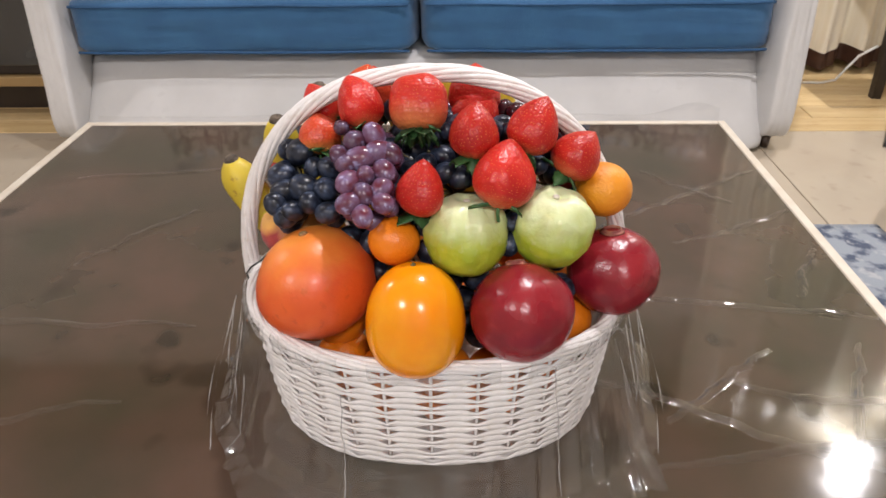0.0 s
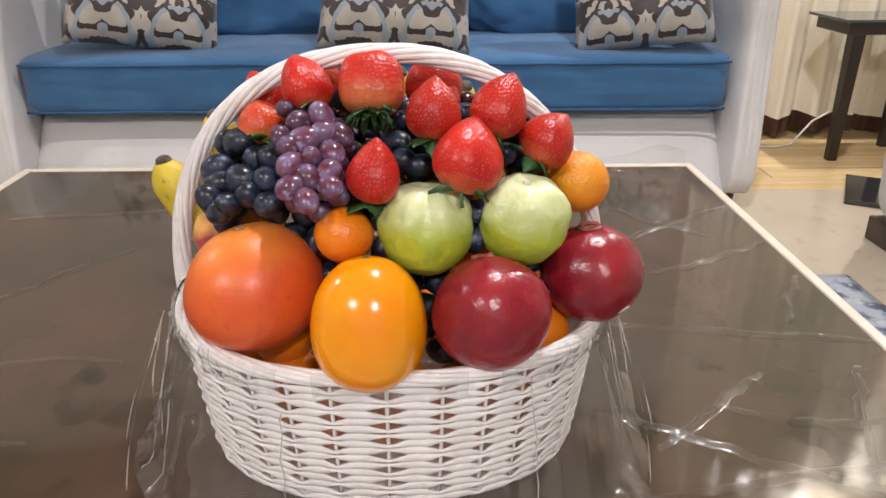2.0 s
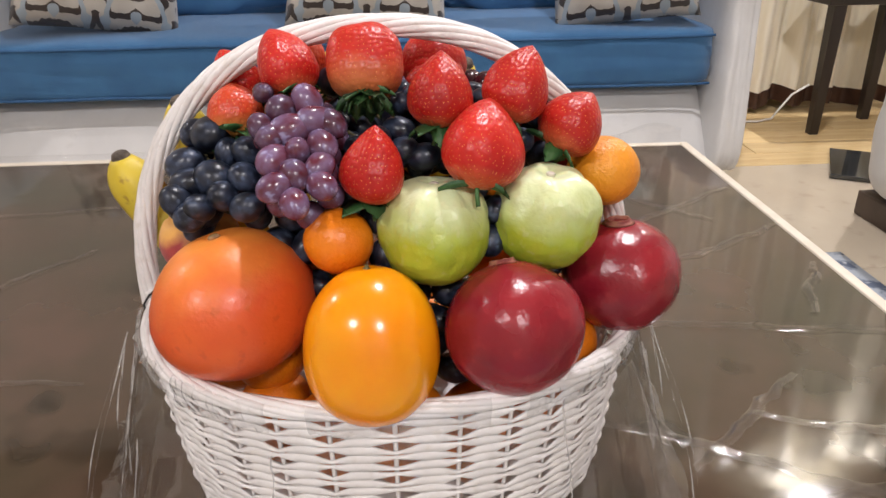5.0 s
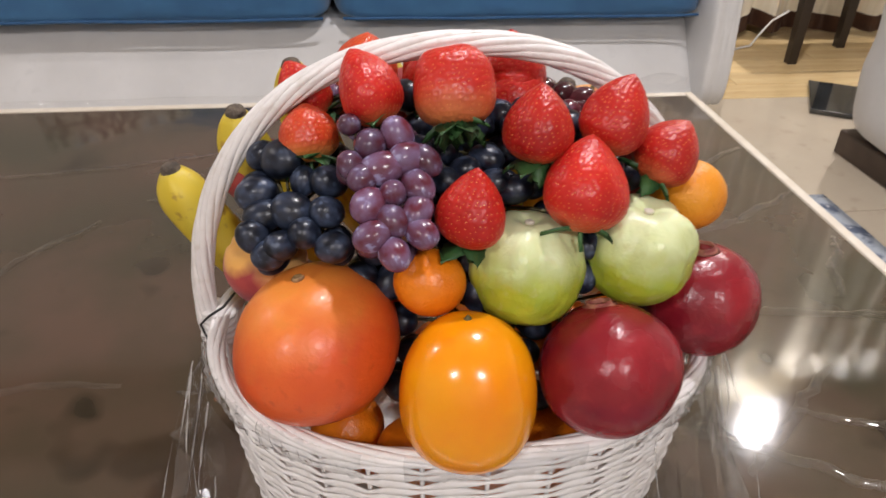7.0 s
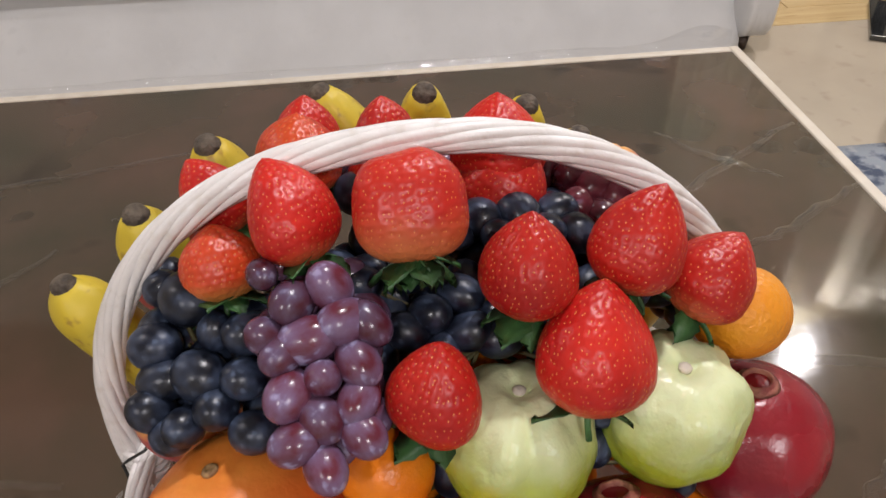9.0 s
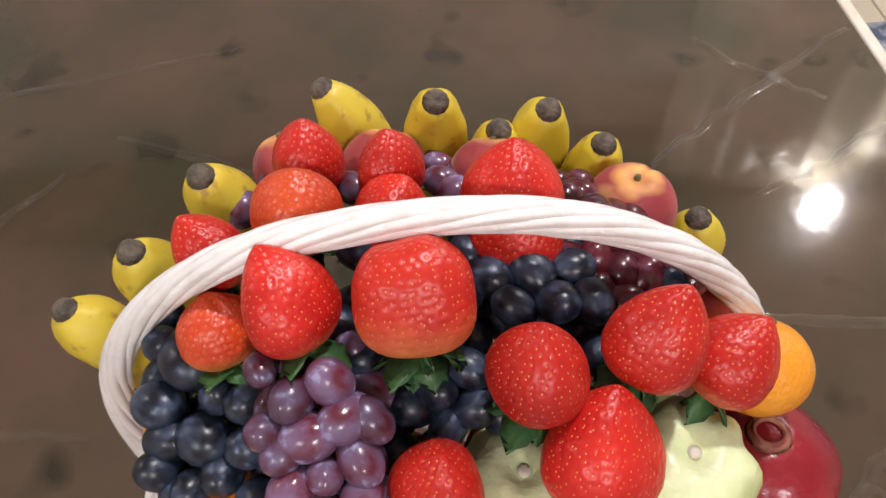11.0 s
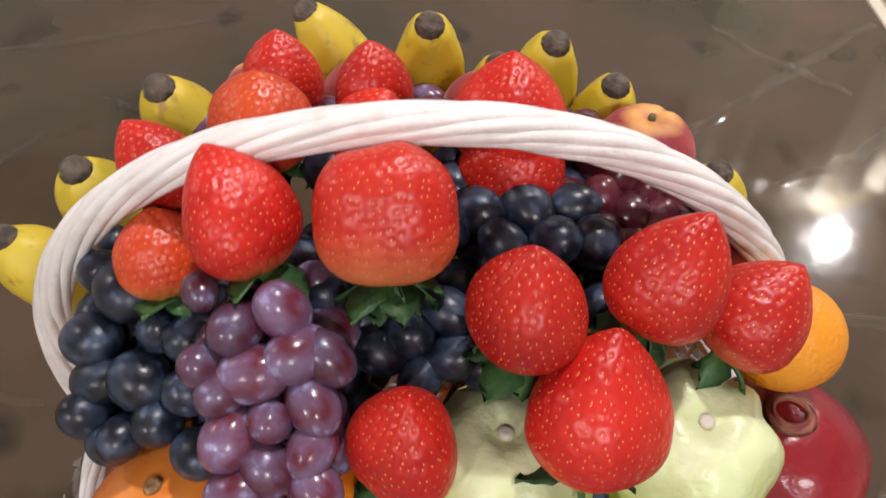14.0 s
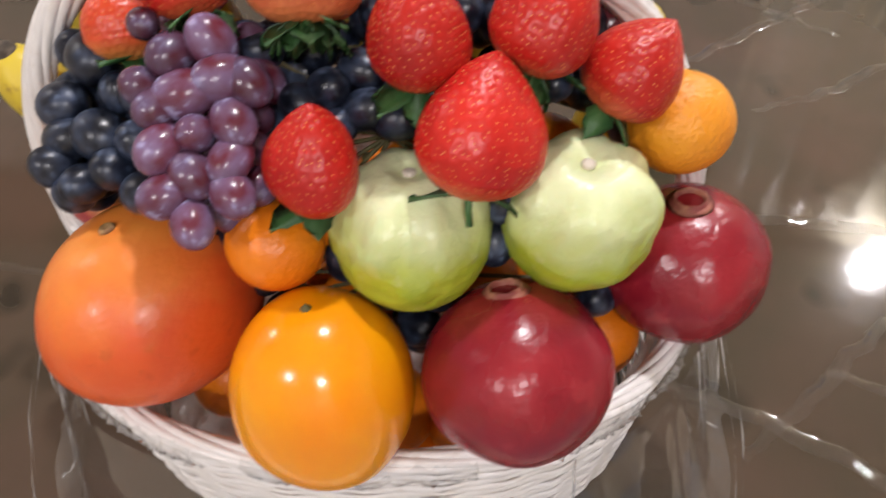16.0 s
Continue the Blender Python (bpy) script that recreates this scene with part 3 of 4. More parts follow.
# cellophane pulled down round the basket, open in folds on the table
verts, faces = [], []
NT, NZ = 560, 30
RIDGES = [(random.uniform(0, 2 * math.pi), random.uniform(0.4, 1.3)) for _ in range(26)]
for j in range(NZ + 1):
    k = j / NZ
    for i in range(NT):
        t = 2 * math.pi * i / NT
        fold = 0.45 * math.sin(t * 5 + 1.3 * math.sin(3 * t)) + 0.25 * math.sin(t * 11 + 2 * math.sin(2 * t))
        for at, high in RIDGES:
            gap = (t - at + 0.12 * k + math.pi) % (2 * math.pi) - math.pi
            fold += high * math.exp(-(gap / 0.022) ** 2)
        front = max(0.0, -math.sin(t))
        if k < 0.6:
            q = k / 0.6
            z = RIM_Z - 0.002 - (RIM_Z - TAB - 0.014) * q
            out_x = 0.008 + 0.026 * q + 0.008 * q * fold
            out_y = 0.008 + (0.020 + 0.030 * front) * q + 0.007 * q * fold
        else:
            q = (k - 0.6) / 0.4
            z = TAB + 0.014 - 0.006 * q + 0.003 * abs(fold) * (1 - 0.5 * q)
            out_x = 0.034 + 0.008 * fold + 0.012 * q
            out_y = 0.028 + 0.030 * front + 0.007 * fold + (0.01 + 0.02 * front ** 0.5) * q
        x, y = oval(RIM_A + out_x, RIM_B + out_y, t, 2.6)
        verts.append((BX + x, BY + y, z))
wrap = thing("cellophane_wrap", "clear crinkled cellophane pulled down round the basket", "cellophane")
turn = round(NZ * 0.6)
for name, j0, j1 in (("skirt", 0, turn), ("spread_sheet", turn, NZ)):
    faces = [(j * NT + i, j * NT + (i + 1) % NT, (j + 1) * NT + (i + 1) % NT, (j + 1) * NT + i) for j in range(j1 - j0) for i in range(NT)]
    part(name, mesh(name, verts[j0 * NT:(j1 + 1) * NT], faces, M_FILM), wrap).visible_shadow = False

# pinched folds, where several layers of the film lie together; milk paints their glints
for k in range(34):
    t0 = 2 * math.pi * (k + random.uniform(-0.3, 0.3)) / 34
    if math.sin(t0) < -0.55 and k % 4:      # few folds lie over the woven front
        continue
    lean, j1 = random.uniform(-0.10, 0.10), random.choice((turn, turn, NZ - 4, turn - 6))
    pts, rad = [], []
    for j in range(random.choice((0, 0, 3, 7)), j1):
        i = int(((t0 + lean * (j / turn) + 0.004 * math.sin(j * 0.7 + k)) % (2 * math.pi)) / (2 * math.pi) * NT) % NT
        q = Vector(verts[j * NT + i])
        away = Vector((q.x - BX, q.y - BY, 0)).normalized()
        pts.append(q + away * 0.0012)
        rad.append(0.0007 * (0.35 + 0.65 * abs(math.sin(j * 0.55 + k * 1.7))))
    v, f = tube(pts, rad, 5, squash=1.0)
    part("fold", mesh("fold", v, f, M_FOLD), wrap, None, "pinched fold of the film, whitened for its glints").visible_shadow = False

# film crumpled over the front of the rim
for k, (d0, d1) in enumerate(((-176, -142), (-138, -112), (-104, -74), (-66, -40), (-38, -6))):
    verts, faces, n, m = [], [], 46, 7
    for i in range(n + 1):
        t = math.radians(d0 + (d1 - d0) * i / n)
        for j in range(m + 1):
            q = j / m
            lift = abs(math.cos(t)) ** 3 * (0.004 if math.cos(t) > 0 else 0.008)
            crumple = 0.0042 * abs(noise.noise(Vector((i * 0.30, j * 0.55, k * 9)))) + 0.0030 * abs(noise.noise(Vector((i * 0.85, j * 0.35, k * 5))))
            x, y = oval(RIM_A + 0.0066 * math.sin(math.pi * (0.25 + 0.6 * q)) + crumple, RIM_B + 0.0066 * math.sin(math.pi * (0.25 + 0.6 * q)) + crumple, t)
            verts.append((BX + x, BY + y, RIM_Z + lift + 0.0066 - 0.021 * q + 0.003 * noise.noise(Vector((i * 0.2, k, 3)))))
    faces = [(i * (m + 1) + j, (i + 1) * (m + 1) + j, (i + 1) * (m + 1) + j + 1, i * (m + 1) + j + 1) for i in range(n) for j in range(m)]
    part("ruffle", mesh("ruffle", verts, faces, M_RUFFLE), wrap, None, "shiny crumpled film over the rim").visible_shadow = False
# more folds down the sides, drawn as white streaks where the film glints
for sx in (-1, 1):
    top = Vector((BX + sx * 0.176, BY - 0.030, RIM_Z + 0.004))
    for k in range(4):
        foot = Vector((BX + sx * (0.188 + 0.012 * math.sin(k * 1.9)), BY - 0.115 + 0.022 * k, TAB + 0.014))
        pts, rad = [], []
        for i in range(25):
            q = i / 24
            p = top.lerp(foot, q) + Vector((sx * 0.006 * math.sin(math.pi * q * 0.8), 0.004 * math.sin(q * 7 + k), 0))
            pts.append(p)
            rad.append(0.0008 * max(0.06, math.sin(i * 0.37 + k * 2.1)))
        v, f = tube(pts, rad, 5, squash=0.5)
        part("fold", mesh("fold", v, f, M_FOLD), wrap, None, "pinched fold of the film, whitened for its glints").visible_shadow = False


# ---------------------------------------------------------------- fruit
def fruit_mesh(name, mat, rx, ry, rz, n=48, rings=30, dimple=0.0, dimple_low=0.0, lobes=0, lobe=0.0, rough=0.0, rough_scale=20.0, taper=0.0, seed=0.0, power=2.0, knobs=0.0, shoulder=0.0):
    prof = []
    for i in range(rings + 1):
        a = math.pi * (i / rings - 0.5)
        prof.append((max(1e-4, math.copysign(abs(math.cos(a)) ** (2 / power), 1)), math.copysign(abs(math.sin(a)) ** (2 / power), math.sin(a))))
    v, f = revolve(prof, n)
    out = []
    for x, y, z in v:
        r = math.hypot(x, y)
        a = math.atan2(y, x)
        k = 1 + lobe * math.cos(lobes * a) * r + rough * noise.noise(Vector((x * rough_scale / 10 + seed, y * rough_scale / 10, z * rough_scale / 10)))
        k += knobs * noise.noise(Vector((x * 6.5 + seed, y * 6.5, z * 6.5)))
        k += shoulder * math.cos(6 * a + 1.2 * math.sin(2 * a + seed)) * max(0.0, z) * r * 2
        k *= 1 - taper * z
        zz = z - dimple * math.exp(-(r / 0.26) ** 2) * (z > 0) + dimple_low * math.exp(-(r / 0.26) ** 2) * (z < 0)
        out.append((x * k * rx, y * k * ry, zz * rz * (1 + 0.5 * rough * noise.noise(Vector((x * 2, y * 2, z * 2 + seed))))))
    return mesh(name, out, f, mat)


mango = thing("mango", "large orange-red ripe mango with small freckles", "mango", align((-0.101, 0.497, 0.454), (-0.20, 0.12, 0.97), -8))
part("skin", fruit_mesh("skin", M_MANGO, 0.0520, 0.046, 0.0458, dimple=0.08, rough=0.03, rough_scale=14, seed=2.0, taper=0.04), mango)
v, f = revolve([(0.0055, 0.0), (0.0062, 0.0025), (0.0045, 0.0045), (0.0030, 0.0035), (0.0008, 0.0030)], 12)
part("stem_scar", mesh("stem_scar", v, f, M_SCAR), mango, pose(0, 0, 0.0415) @ Matrix.Scale(0.62, 4), "dry brown stem scar")

persimmon = thing("persimmon", "glossy smooth yellow-orange persimmon with a pointed tip", "persimmon", align((-0.018, 0.457, 0.444), (-0.02, 0.16, 0.98), 20))
part("skin", fruit_mesh("skin", M_PERSIMMON, 0.0392, 0.0392, 0.0465, lobes=4, lobe=0.020, rough=0.012, seed=5.0, taper=0.05, power=2.15), persimmon)
v, f = revolve([(0.0028, 0.0), (0.0014, 0.0012), (0.0004, 0.0026)], 8)
part("tip", mesh("tip", v, f, M_STALK), persimmon, pose(0, 0, 0.0460), "tiny dark dry tip")


def pomegranate(centre, axis, r, seed):
    ob = thing("pomegranate", "deep red glossy pomegranate with an open dry crown", "pomegranate", align(centre, axis), "pomegranates")
    part("skin", fruit_mesh("skin", M_POM, r, r, r * 0.97, lobes=5, lobe=0.022, rough=0.035, rough_scale=18, seed=seed, dimple=0.02), ob)
    prof = [(0.0130, 0.0), (0.0100, 0.0020), (0.0090, 0.0042), (0.0090, 0.0062), (0.0082, 0.0068), (0.0074, 0.0060), (0.0070, 0.0010), (0.0062, -0.0030), (0.0005, -0.0036)]
    v, f = revolve(prof, 30)
    v2 = []
    for i, (x, y, z) in enumerate(v):
        a = math.atan2(y, x)
        v2.append((x, y, z + (0.0005 * math.cos(6 * a + seed) + 0.0003 * math.cos(11 * a)) * (z > 0.004)))
    part("crown", mesh("crown", v2, f, M_CROWN), ob, pose(0, 0, r * 0.925) @ Matrix.Diagonal((0.84, 0.84, 0.46, 1)), "dry tan open crown")
    return ob


pomegranate((0.065, 0.463, 0.448), (-0.14, 0.42, 0.86), 0.0405, 1.0)
pomegranate((0.146, 0.524, 0.448), (-0.08, 0.13, 0.97), 0.0388, 7.0)


def guava(centre, axis, r, seed, spin):
    ob = thing("guava", "pale green bumpy guava with a lighter crown", "guava", align(centre, axis, spin), "guavas")
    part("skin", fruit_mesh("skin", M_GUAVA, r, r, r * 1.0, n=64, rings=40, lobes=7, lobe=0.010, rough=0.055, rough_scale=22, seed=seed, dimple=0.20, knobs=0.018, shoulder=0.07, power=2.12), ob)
    v, f = revolve([(0.0026, 0.0), (0.0030, 0.002), (0.0016, 0.0028), (0.0004, 0.0026)], 10)
    part("stem", mesh("stem", v, f, M_CREAM), ob, pose(0, 0, r * 0.80), "short pale cut stem")
    return ob


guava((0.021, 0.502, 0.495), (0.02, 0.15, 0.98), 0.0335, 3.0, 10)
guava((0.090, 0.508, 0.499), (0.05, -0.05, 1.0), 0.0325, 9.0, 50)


def citrus(name, label, category, mat, centre, axis, r, group=""):
    ob = thing(name, label, category, align(centre, axis), group)
    part("peel", fruit_mesh("peel", mat, r, r, r * 0.95, rough=0.012, seed=centre[0] * 90, dimple=0.05), ob)
    v, f = revolve([(0.0030, 0.0), (0.0024, 0.0012), (0.0004, 0.0014)], 8)
    part("button", mesh("button", v, f, M_STALK), ob, pose(0, 0, r * 0.905), "dry brown button")
    return ob


citrus("tangerine", "small bright orange tangerine", "tangerine", M_TANGERINE, (-0.036, 0.496, 0.493), (0.3, 0.5, 0.8), 0.0208, "tangerines")
citrus("orange", "small round yellow-orange orange", "orange", M_ORANGE, (0.136, 0.550, 0.512), (0.2, 0.5, 0.6), 0.0240)
# tangerines that fill the basket under the large fruit
for i, (x, y, z) in enumerate([(-0.046, 0.480, 0.372), (0.002, 0.490, 0.366), (0.046, 0.486, 0.366), (0.090, 0.494, 0.382), (-0.088, 0.512, 0.366), (-0.120, 0.545, 0.385), (-0.02, 0.53, 0.41), (0.05, 0.54, 0.41),
                              (0.110, 0.56, 0.405), (-0.08, 0.57, 0.43), (0.0, 0.60, 0.43), (0.07, 0.60, 0.43), (-0.045, 0.495, 0.335), (0.000, 0.493, 0.335), (0.045, 0.495, 0.335),
                              (0.078, 0.525, 0.335), (-0.085, 0.525, 0.335), (-0.07, 0.62, 0.36), (0.02, 0.62, 0.36), (0.09, 0.61, 0.36), (-0.02, 0.56, 0.36),
                              (0.106, 0.515, 0.404), (-0.090, 0.520, 0.402), (0.070, 0.512, 0.398), (-0.060, 0.545, 0.450), (0.025, 0.555, 0.480), (0.08, 0.565, 0.475)]):
    citrus("tangerine", "orange tangerine tucked inside the basket", "tangerine", M_TANGERINE, (x, y, z), (random.uniform(-1, 1), random.uniform(-1, 1), 1), 0.0250, "tangerines")


def berry_shape(width, length, blunt, seed, mat):
    """Skin with a small pit for every seed, and the seeds."""
    n, rings = 150, 96
    prof = []
    for i in range(rings + 1):
        s = i / rings
        s = 0.5 - 0.5 * math.cos(math.pi * s)
        if blunt > 2.4:
            r = max(0.0, 1 - abs(2 * s - 1) ** 2.8) ** 0.44 * (1.03 - 0.08 * s)
        elif s < 0.34:
            r = (max(0.0, 1 - ((0.34 - s) / 0.34) ** 2)) ** 0.55
        else:
            r = max(0.0, math.cos(((s - 0.34) / 0.66) ** blunt * math.pi / 2)) ** 0.80
        prof.append((max(1e-4, r * width), s * length))
    v, f = revolve(prof, n)
    wave = np.array([noise.noise(Vector((x * 45 + seed, y * 45, z * 30))) for x, y, z in v])
    turn = np.arctan2(v[:, 1], v[:, 0])
    if blunt < 2.4:
        k = 1 + 0.10 * wave + 0.045 * np.cos(3 * turn + seed) + 0.03 * np.cos(2 * turn + 2 * seed)
        v = v * np.stack([k, k * 0.93, np.ones_like(k)], 1)
    else:
        # a broad fused berry: square in outline, flattened, with a notched top
        flat = (np.abs(np.cos(turn)) ** 2.8 + np.abs(np.sin(turn)) ** 2.8) ** (-1 / 2.8)
        k = flat * (1 + 0.05 * wave)
        top = 1 + 0.022 * np.clip((v[:, 2] / length - 0.6) / 0.4, 0, 1) * np.sin(v[:, 0] / width * 6)
        v = v * np.stack([k * 1.0, k * 0.80, top], 1)
    g = v.reshape(rings + 1, n, 3)
    du, dv = np.roll(g, -1, 1) - np.roll(g, 1, 1), np.gradient(g, axis=0)
    nrm = np.cross(du, dv).reshape(-1, 3)
    nrm /= np.linalg.norm(nrm, axis=1)[:, None] + 1e-12
    step, at, pits, q = 0.0032, 0.004, [], 0
    path = np.concatenate([[0], np.cumsum(np.linalg.norm(np.diff(np.array(prof), axis=0), axis=1))])
    while at < path[-1] - 0.001:
        ri = int(np.searchsorted(path, at))
        count = max(3, int(2 * math.pi * prof[ri][0] / 0.0036))
        for c in range(count):
            col = int(((c + 0.5 * (q % 2)) / count * n + random.uniform(-1.5, 1.5)) % n)
            pits.append(min(rings, max(0, ri + random.randint(-1, 1))) * n + col)
        at, q = at + step, q + 1
    p = v[pits]
    d2 = ((v ** 2).sum(1)[:, None] + (p ** 2).sum(1)[None, :] - 2 * v @ p.T).min(axis=1)
    v = v - nrm * (0.00045 * np.exp(-d2 / 0.0010 ** 2))[:, None]
    skin = mesh("skin", v, f, mat)
    sv, sf = [], []
    for i in pits:
        nn = nrm[i]
        up = np.array([0, 0, 1.0]) - nn * nn[2]
        up /= np.linalg.norm(up) + 1e-9
        side = np.cross(nn, up)
        c = v[i]
        o = len(sv)
        sv += [c + up * 0.0007, c + side * 0.0004, c - up * 0.0007, c - side * 0.0004, c + nn * 0.0004]
        sf += [(o, o + 3, o + 4), (o + 3, o + 2, o + 4), (o + 2, o + 1, o + 4), (o + 1, o, o + 4)]
    return skin, mesh("seed_coat", sv, sf, M_SEED)


def leaf_mesh(length, width, curl):
    verts, faces = [], []
    n = 7
    for i in range(n + 1):
        s = i / n
        w = width * (math.sin(math.pi * min(1, s * 0.92 + 0.10)) ** 0.8) * (1 + 0.18 * (i % 2))
        x, z = length * (s - 0.12 * curl * s * s), -curl * length * s * s * 0.6
        verts += [(x, -w, z + 0.0012), (x, 0, z - 0.0004), (x, w, z + 0.0012), (x, 0, z - 0.0012)]
    for i in range(n):
        a = i * 4
        faces += [(a, a + 4, a + 5, a + 1), (a + 1, a + 5, a + 6, a + 2), (a + 2, a + 6, a + 7, a + 3), (a + 3, a + 7, a + 4, a)]
    return mesh("leaf", verts, faces, M_LEAF)


LEAVES = [leaf_mesh(0.017, 0.0060, 0.7), leaf_mesh(0.020, 0.0068, 0.2), leaf_mesh(0.015, 0.0056, 1.0)]


def strawberry(centre, tip, width, length, blunt=1.25, leaves=8, label="ripe red glossy strawberry with seeds and green leaves"):
    axis = Vector(tip).normalized()
    seed = centre[0] * 300 + centre[1] * 70
    m = align(Vector(centre) - axis * (length * 0.47), axis, seed * 40)
    if label == BLUNT:      # its broad side faces the front
        side = (Vector((1, 0, 0)) - axis * axis.x).normalized()
        m = Matrix.Translation(Vector(centre) - axis * (length * 0.47)) @ Matrix((side, axis.cross(side), axis)).transposed().to_4x4()
    ob = thing("strawberry", label, "strawberry", m, "strawberries")
    skin, seeds = berry_shape(width, length, blunt, seed, M_BERRY_PALE if label == PALE else M_BERRY_BLUNT if label == BLUNT else M_BERRY)
    part("skin", skin, ob)
    tagged(part("seed_coat", seeds, ob), "tiny orange seeds", "", "", "stuff")
    for k in range(leaves):
        a = 360 * k / leaves + random.uniform(-14, 14)
        part("leaf", LEAVES[k % 3], ob, pose(0, 0, 0.002) @ pose(0, 0, 0, 0, 0, a) @ pose(0.003, 0, 0, 0, random.uniform(-12, 40), 0))
    v, f = tube([(0, 0, 0.003), (0.001, 0, -0.004), (0.003, 0.001, -0.010)], 0.0014, 6)
    part("stalk", mesh("stalk", v, f, M_LEAF), ob)
    return ob


BLUNT = "large blunt red strawberry, paler towards its leaves"
PALE = "small orange-red half-ripe strawberry"
for row in [((-0.066, 0.557, 0.585), (-0.34, 0.55, 0.78), 0.0196, 0.047, 1.20, 5), ((-0.017, 0.553, 0.585), (0.0, 0.62, 0.78), 0.0236, 0.046, 2.7, 16, BLUNT),
            ((0.027, 0.525, 0.573), (0.06, 0.26, 0.96), 0.0200, 0.045, 1.1, 6), ((0.075, 0.535, 0.573), (0.36, 0.30, 0.88), 0.0202, 0.048, 1.15, 6),
            ((-0.013, 0.499, 0.537), (0.08, 0.06, 0.99), 0.0198, 0.046, 1.05, 5), ((0.050, 0.502, 0.547), (0.20, 0.55, 0.80), 0.0236, 0.055, 1.2, 2),
            ((0.110, 0.536, 0.549), (0.60, 0.35, 0.72), 0.0205, 0.043, 1.25, 4), ((-0.101, 0.565, 0.555), (-0.1, 0.5, 0.86), 0.0170, 0.035, 1.5, 7, PALE),
            ((-0.065, 0.652, 0.565), (0.05, 0.20, 0.97), 0.0180, 0.042, 1.4), ((-0.025, 0.636, 0.572), (0.0, 0.20, 0.97), 0.0166, 0.038, 1.4),
            ((-0.065, 0.605, 0.581), (0.1, 0.25, 0.96), 0.0200, 0.040, 1.5, 7, PALE), ((-0.026, 0.608, 0.570), (0.4, 0.3, 0.85), 0.0190, 0.040, 1.5),
            ((-0.104, 0.597, 0.569), (-0.45, 0.25, 0.85), 0.0165, 0.040, 1.3), ((0.029, 0.613, 0.576), (0.02, 0.35, 0.93), 0.0235, 0.046, 1.25),
            ((0.030, 0.598, 0.562), (0.5, 0.1, 0.8), 0.0200, 0.044, 1.4)]:
    strawberry(*row)


# ---------------------------------------------------------------- grapes
def grape_mesh(mat):
    v, f = revolve([(max(1e-4, math.cos(a)), math.sin(a)) for a in np.linspace(-math.pi / 2, math.pi / 2, 17)], 24)
    return mesh("grape", v, f, mat)


GRAPE_DARK, GRAPE_RED, GRAPE_DEEP = grape_mesh(M_DARK_GRAPE), grape_mesh(M_RED_GRAPE), grape_mesh(M_DEEP_GRAPE)


def bunch(name, label, me, grapes, root, long=1.22, back=(0.0, 0.017, -0.009), layer=True, grow=0.95):
    """Grapes on a branching stalk; a second layer lies behind the first."""
    ob = thing(name, label, "grapes", pose(root[0], root[1] + 0.003, root[2]), "grapes in the basket")
    grapes = list(grapes)
    if layer:
        grapes += [(x + back[0] + random.uniform(-.004, .004), y + back[1] + random.uniform(-.003, .003), z + back[2] + random.uniform(-.003, .003), r) for x, y, z, r in grapes]
    for x, y, z, r in grapes:
        d = Vector((random.uniform(-1, 1), random.uniform(-1, 1), random.uniform(-0.4, 0.8))).normalized()
        q = d.to_track_quat("Z", "Y").to_matrix().to_4x4()
        r *= grow * random.uniform(0.92, 1.07)
        part("grape", me, ob, pose(x - root[0], y - root[1], z - root[2]) @ q @ Matrix.Diagonal((r, r * random.uniform(0.95, 1.02), r * long * random.uniform(0.93, 1.10), 1)))
    mid = np.mean([g[:3] for g in grapes], axis=0) - np.array(root) + np.array((0, 0.006, -0.006))
    for x, y, z, r in grapes[::2]:
        p = np.array((x, y, z)) - np.array(root)
        v, f = tube([mid, mid * 0.5 + p * 0.5 + np.array((0, 0.002, 0.001)), p], 0.0011, 5)
        part("stem", mesh("stem", v, f, M_STALK), ob)
    return ob


bunch("red_grape_bunch", "bunch of dusky purple-red grapes with pale bloom", GRAPE_RED,
      [(-0.077, 0.532, 0.573, 0.0070), (-0.066, 0.523, 0.565, 0.0096), (-0.051, 0.527, 0.568, 0.0092), (-0.061, 0.511, 0.556, 0.0100),
       (-0.046, 0.516, 0.559, 0.0100), (-0.037, 0.515, 0.558, 0.0084), (-0.077, 0.514, 0.557, 0.0085), (-0.071, 0.507, 0.553, 0.0088), 
       (-0.069, 0.495, 0.543, 0.0104), (-0.056, 0.499, 0.547, 0.0085), (-0.042, 0.503, 0.549, 0.0088), (-0.043, 0.492, 0.540, 0.0092),
       (-0.057, 0.487, 0.537, 0.0092), (-0.042, 0.482, 0.532, 0.0098), (-0.068, 0.481, 0.532, 0.0098), (-0.057, 0.474, 0.525, 0.0096)], (-0.06, 0.515, 0.54), back=(0.003, 0.021, -0.014), grow=0.93)
bunch("dark_grape_bunch", "bunch of blue-black grapes with pale bloom", GRAPE_DARK,
      [(-0.117, 0.558, 0.541, 0.0128), (-0.133, 0.545, 0.526, 0.0124), (-0.105, 0.543, 0.534, 0.0086), (-0.090, 0.539, 0.535, 0.0098), (-0.129, 0.532, 0.518, 0.0106),
       (-0.112, 0.529, 0.522, 0.0114), (-0.092, 0.523, 0.524, 0.0104), (-0.105, 0.516, 0.515, 0.0096), (-0.134, 0.522, 0.510, 0.0104), (-0.089, 0.504, 0.512, 0.0102),
       (-0.126, 0.514, 0.503, 0.0100), (-0.119, 0.513, 0.509, 0.0094), (-0.130, 0.567, 0.540, 0.0086)], (-0.11, 0.54, 0.51))
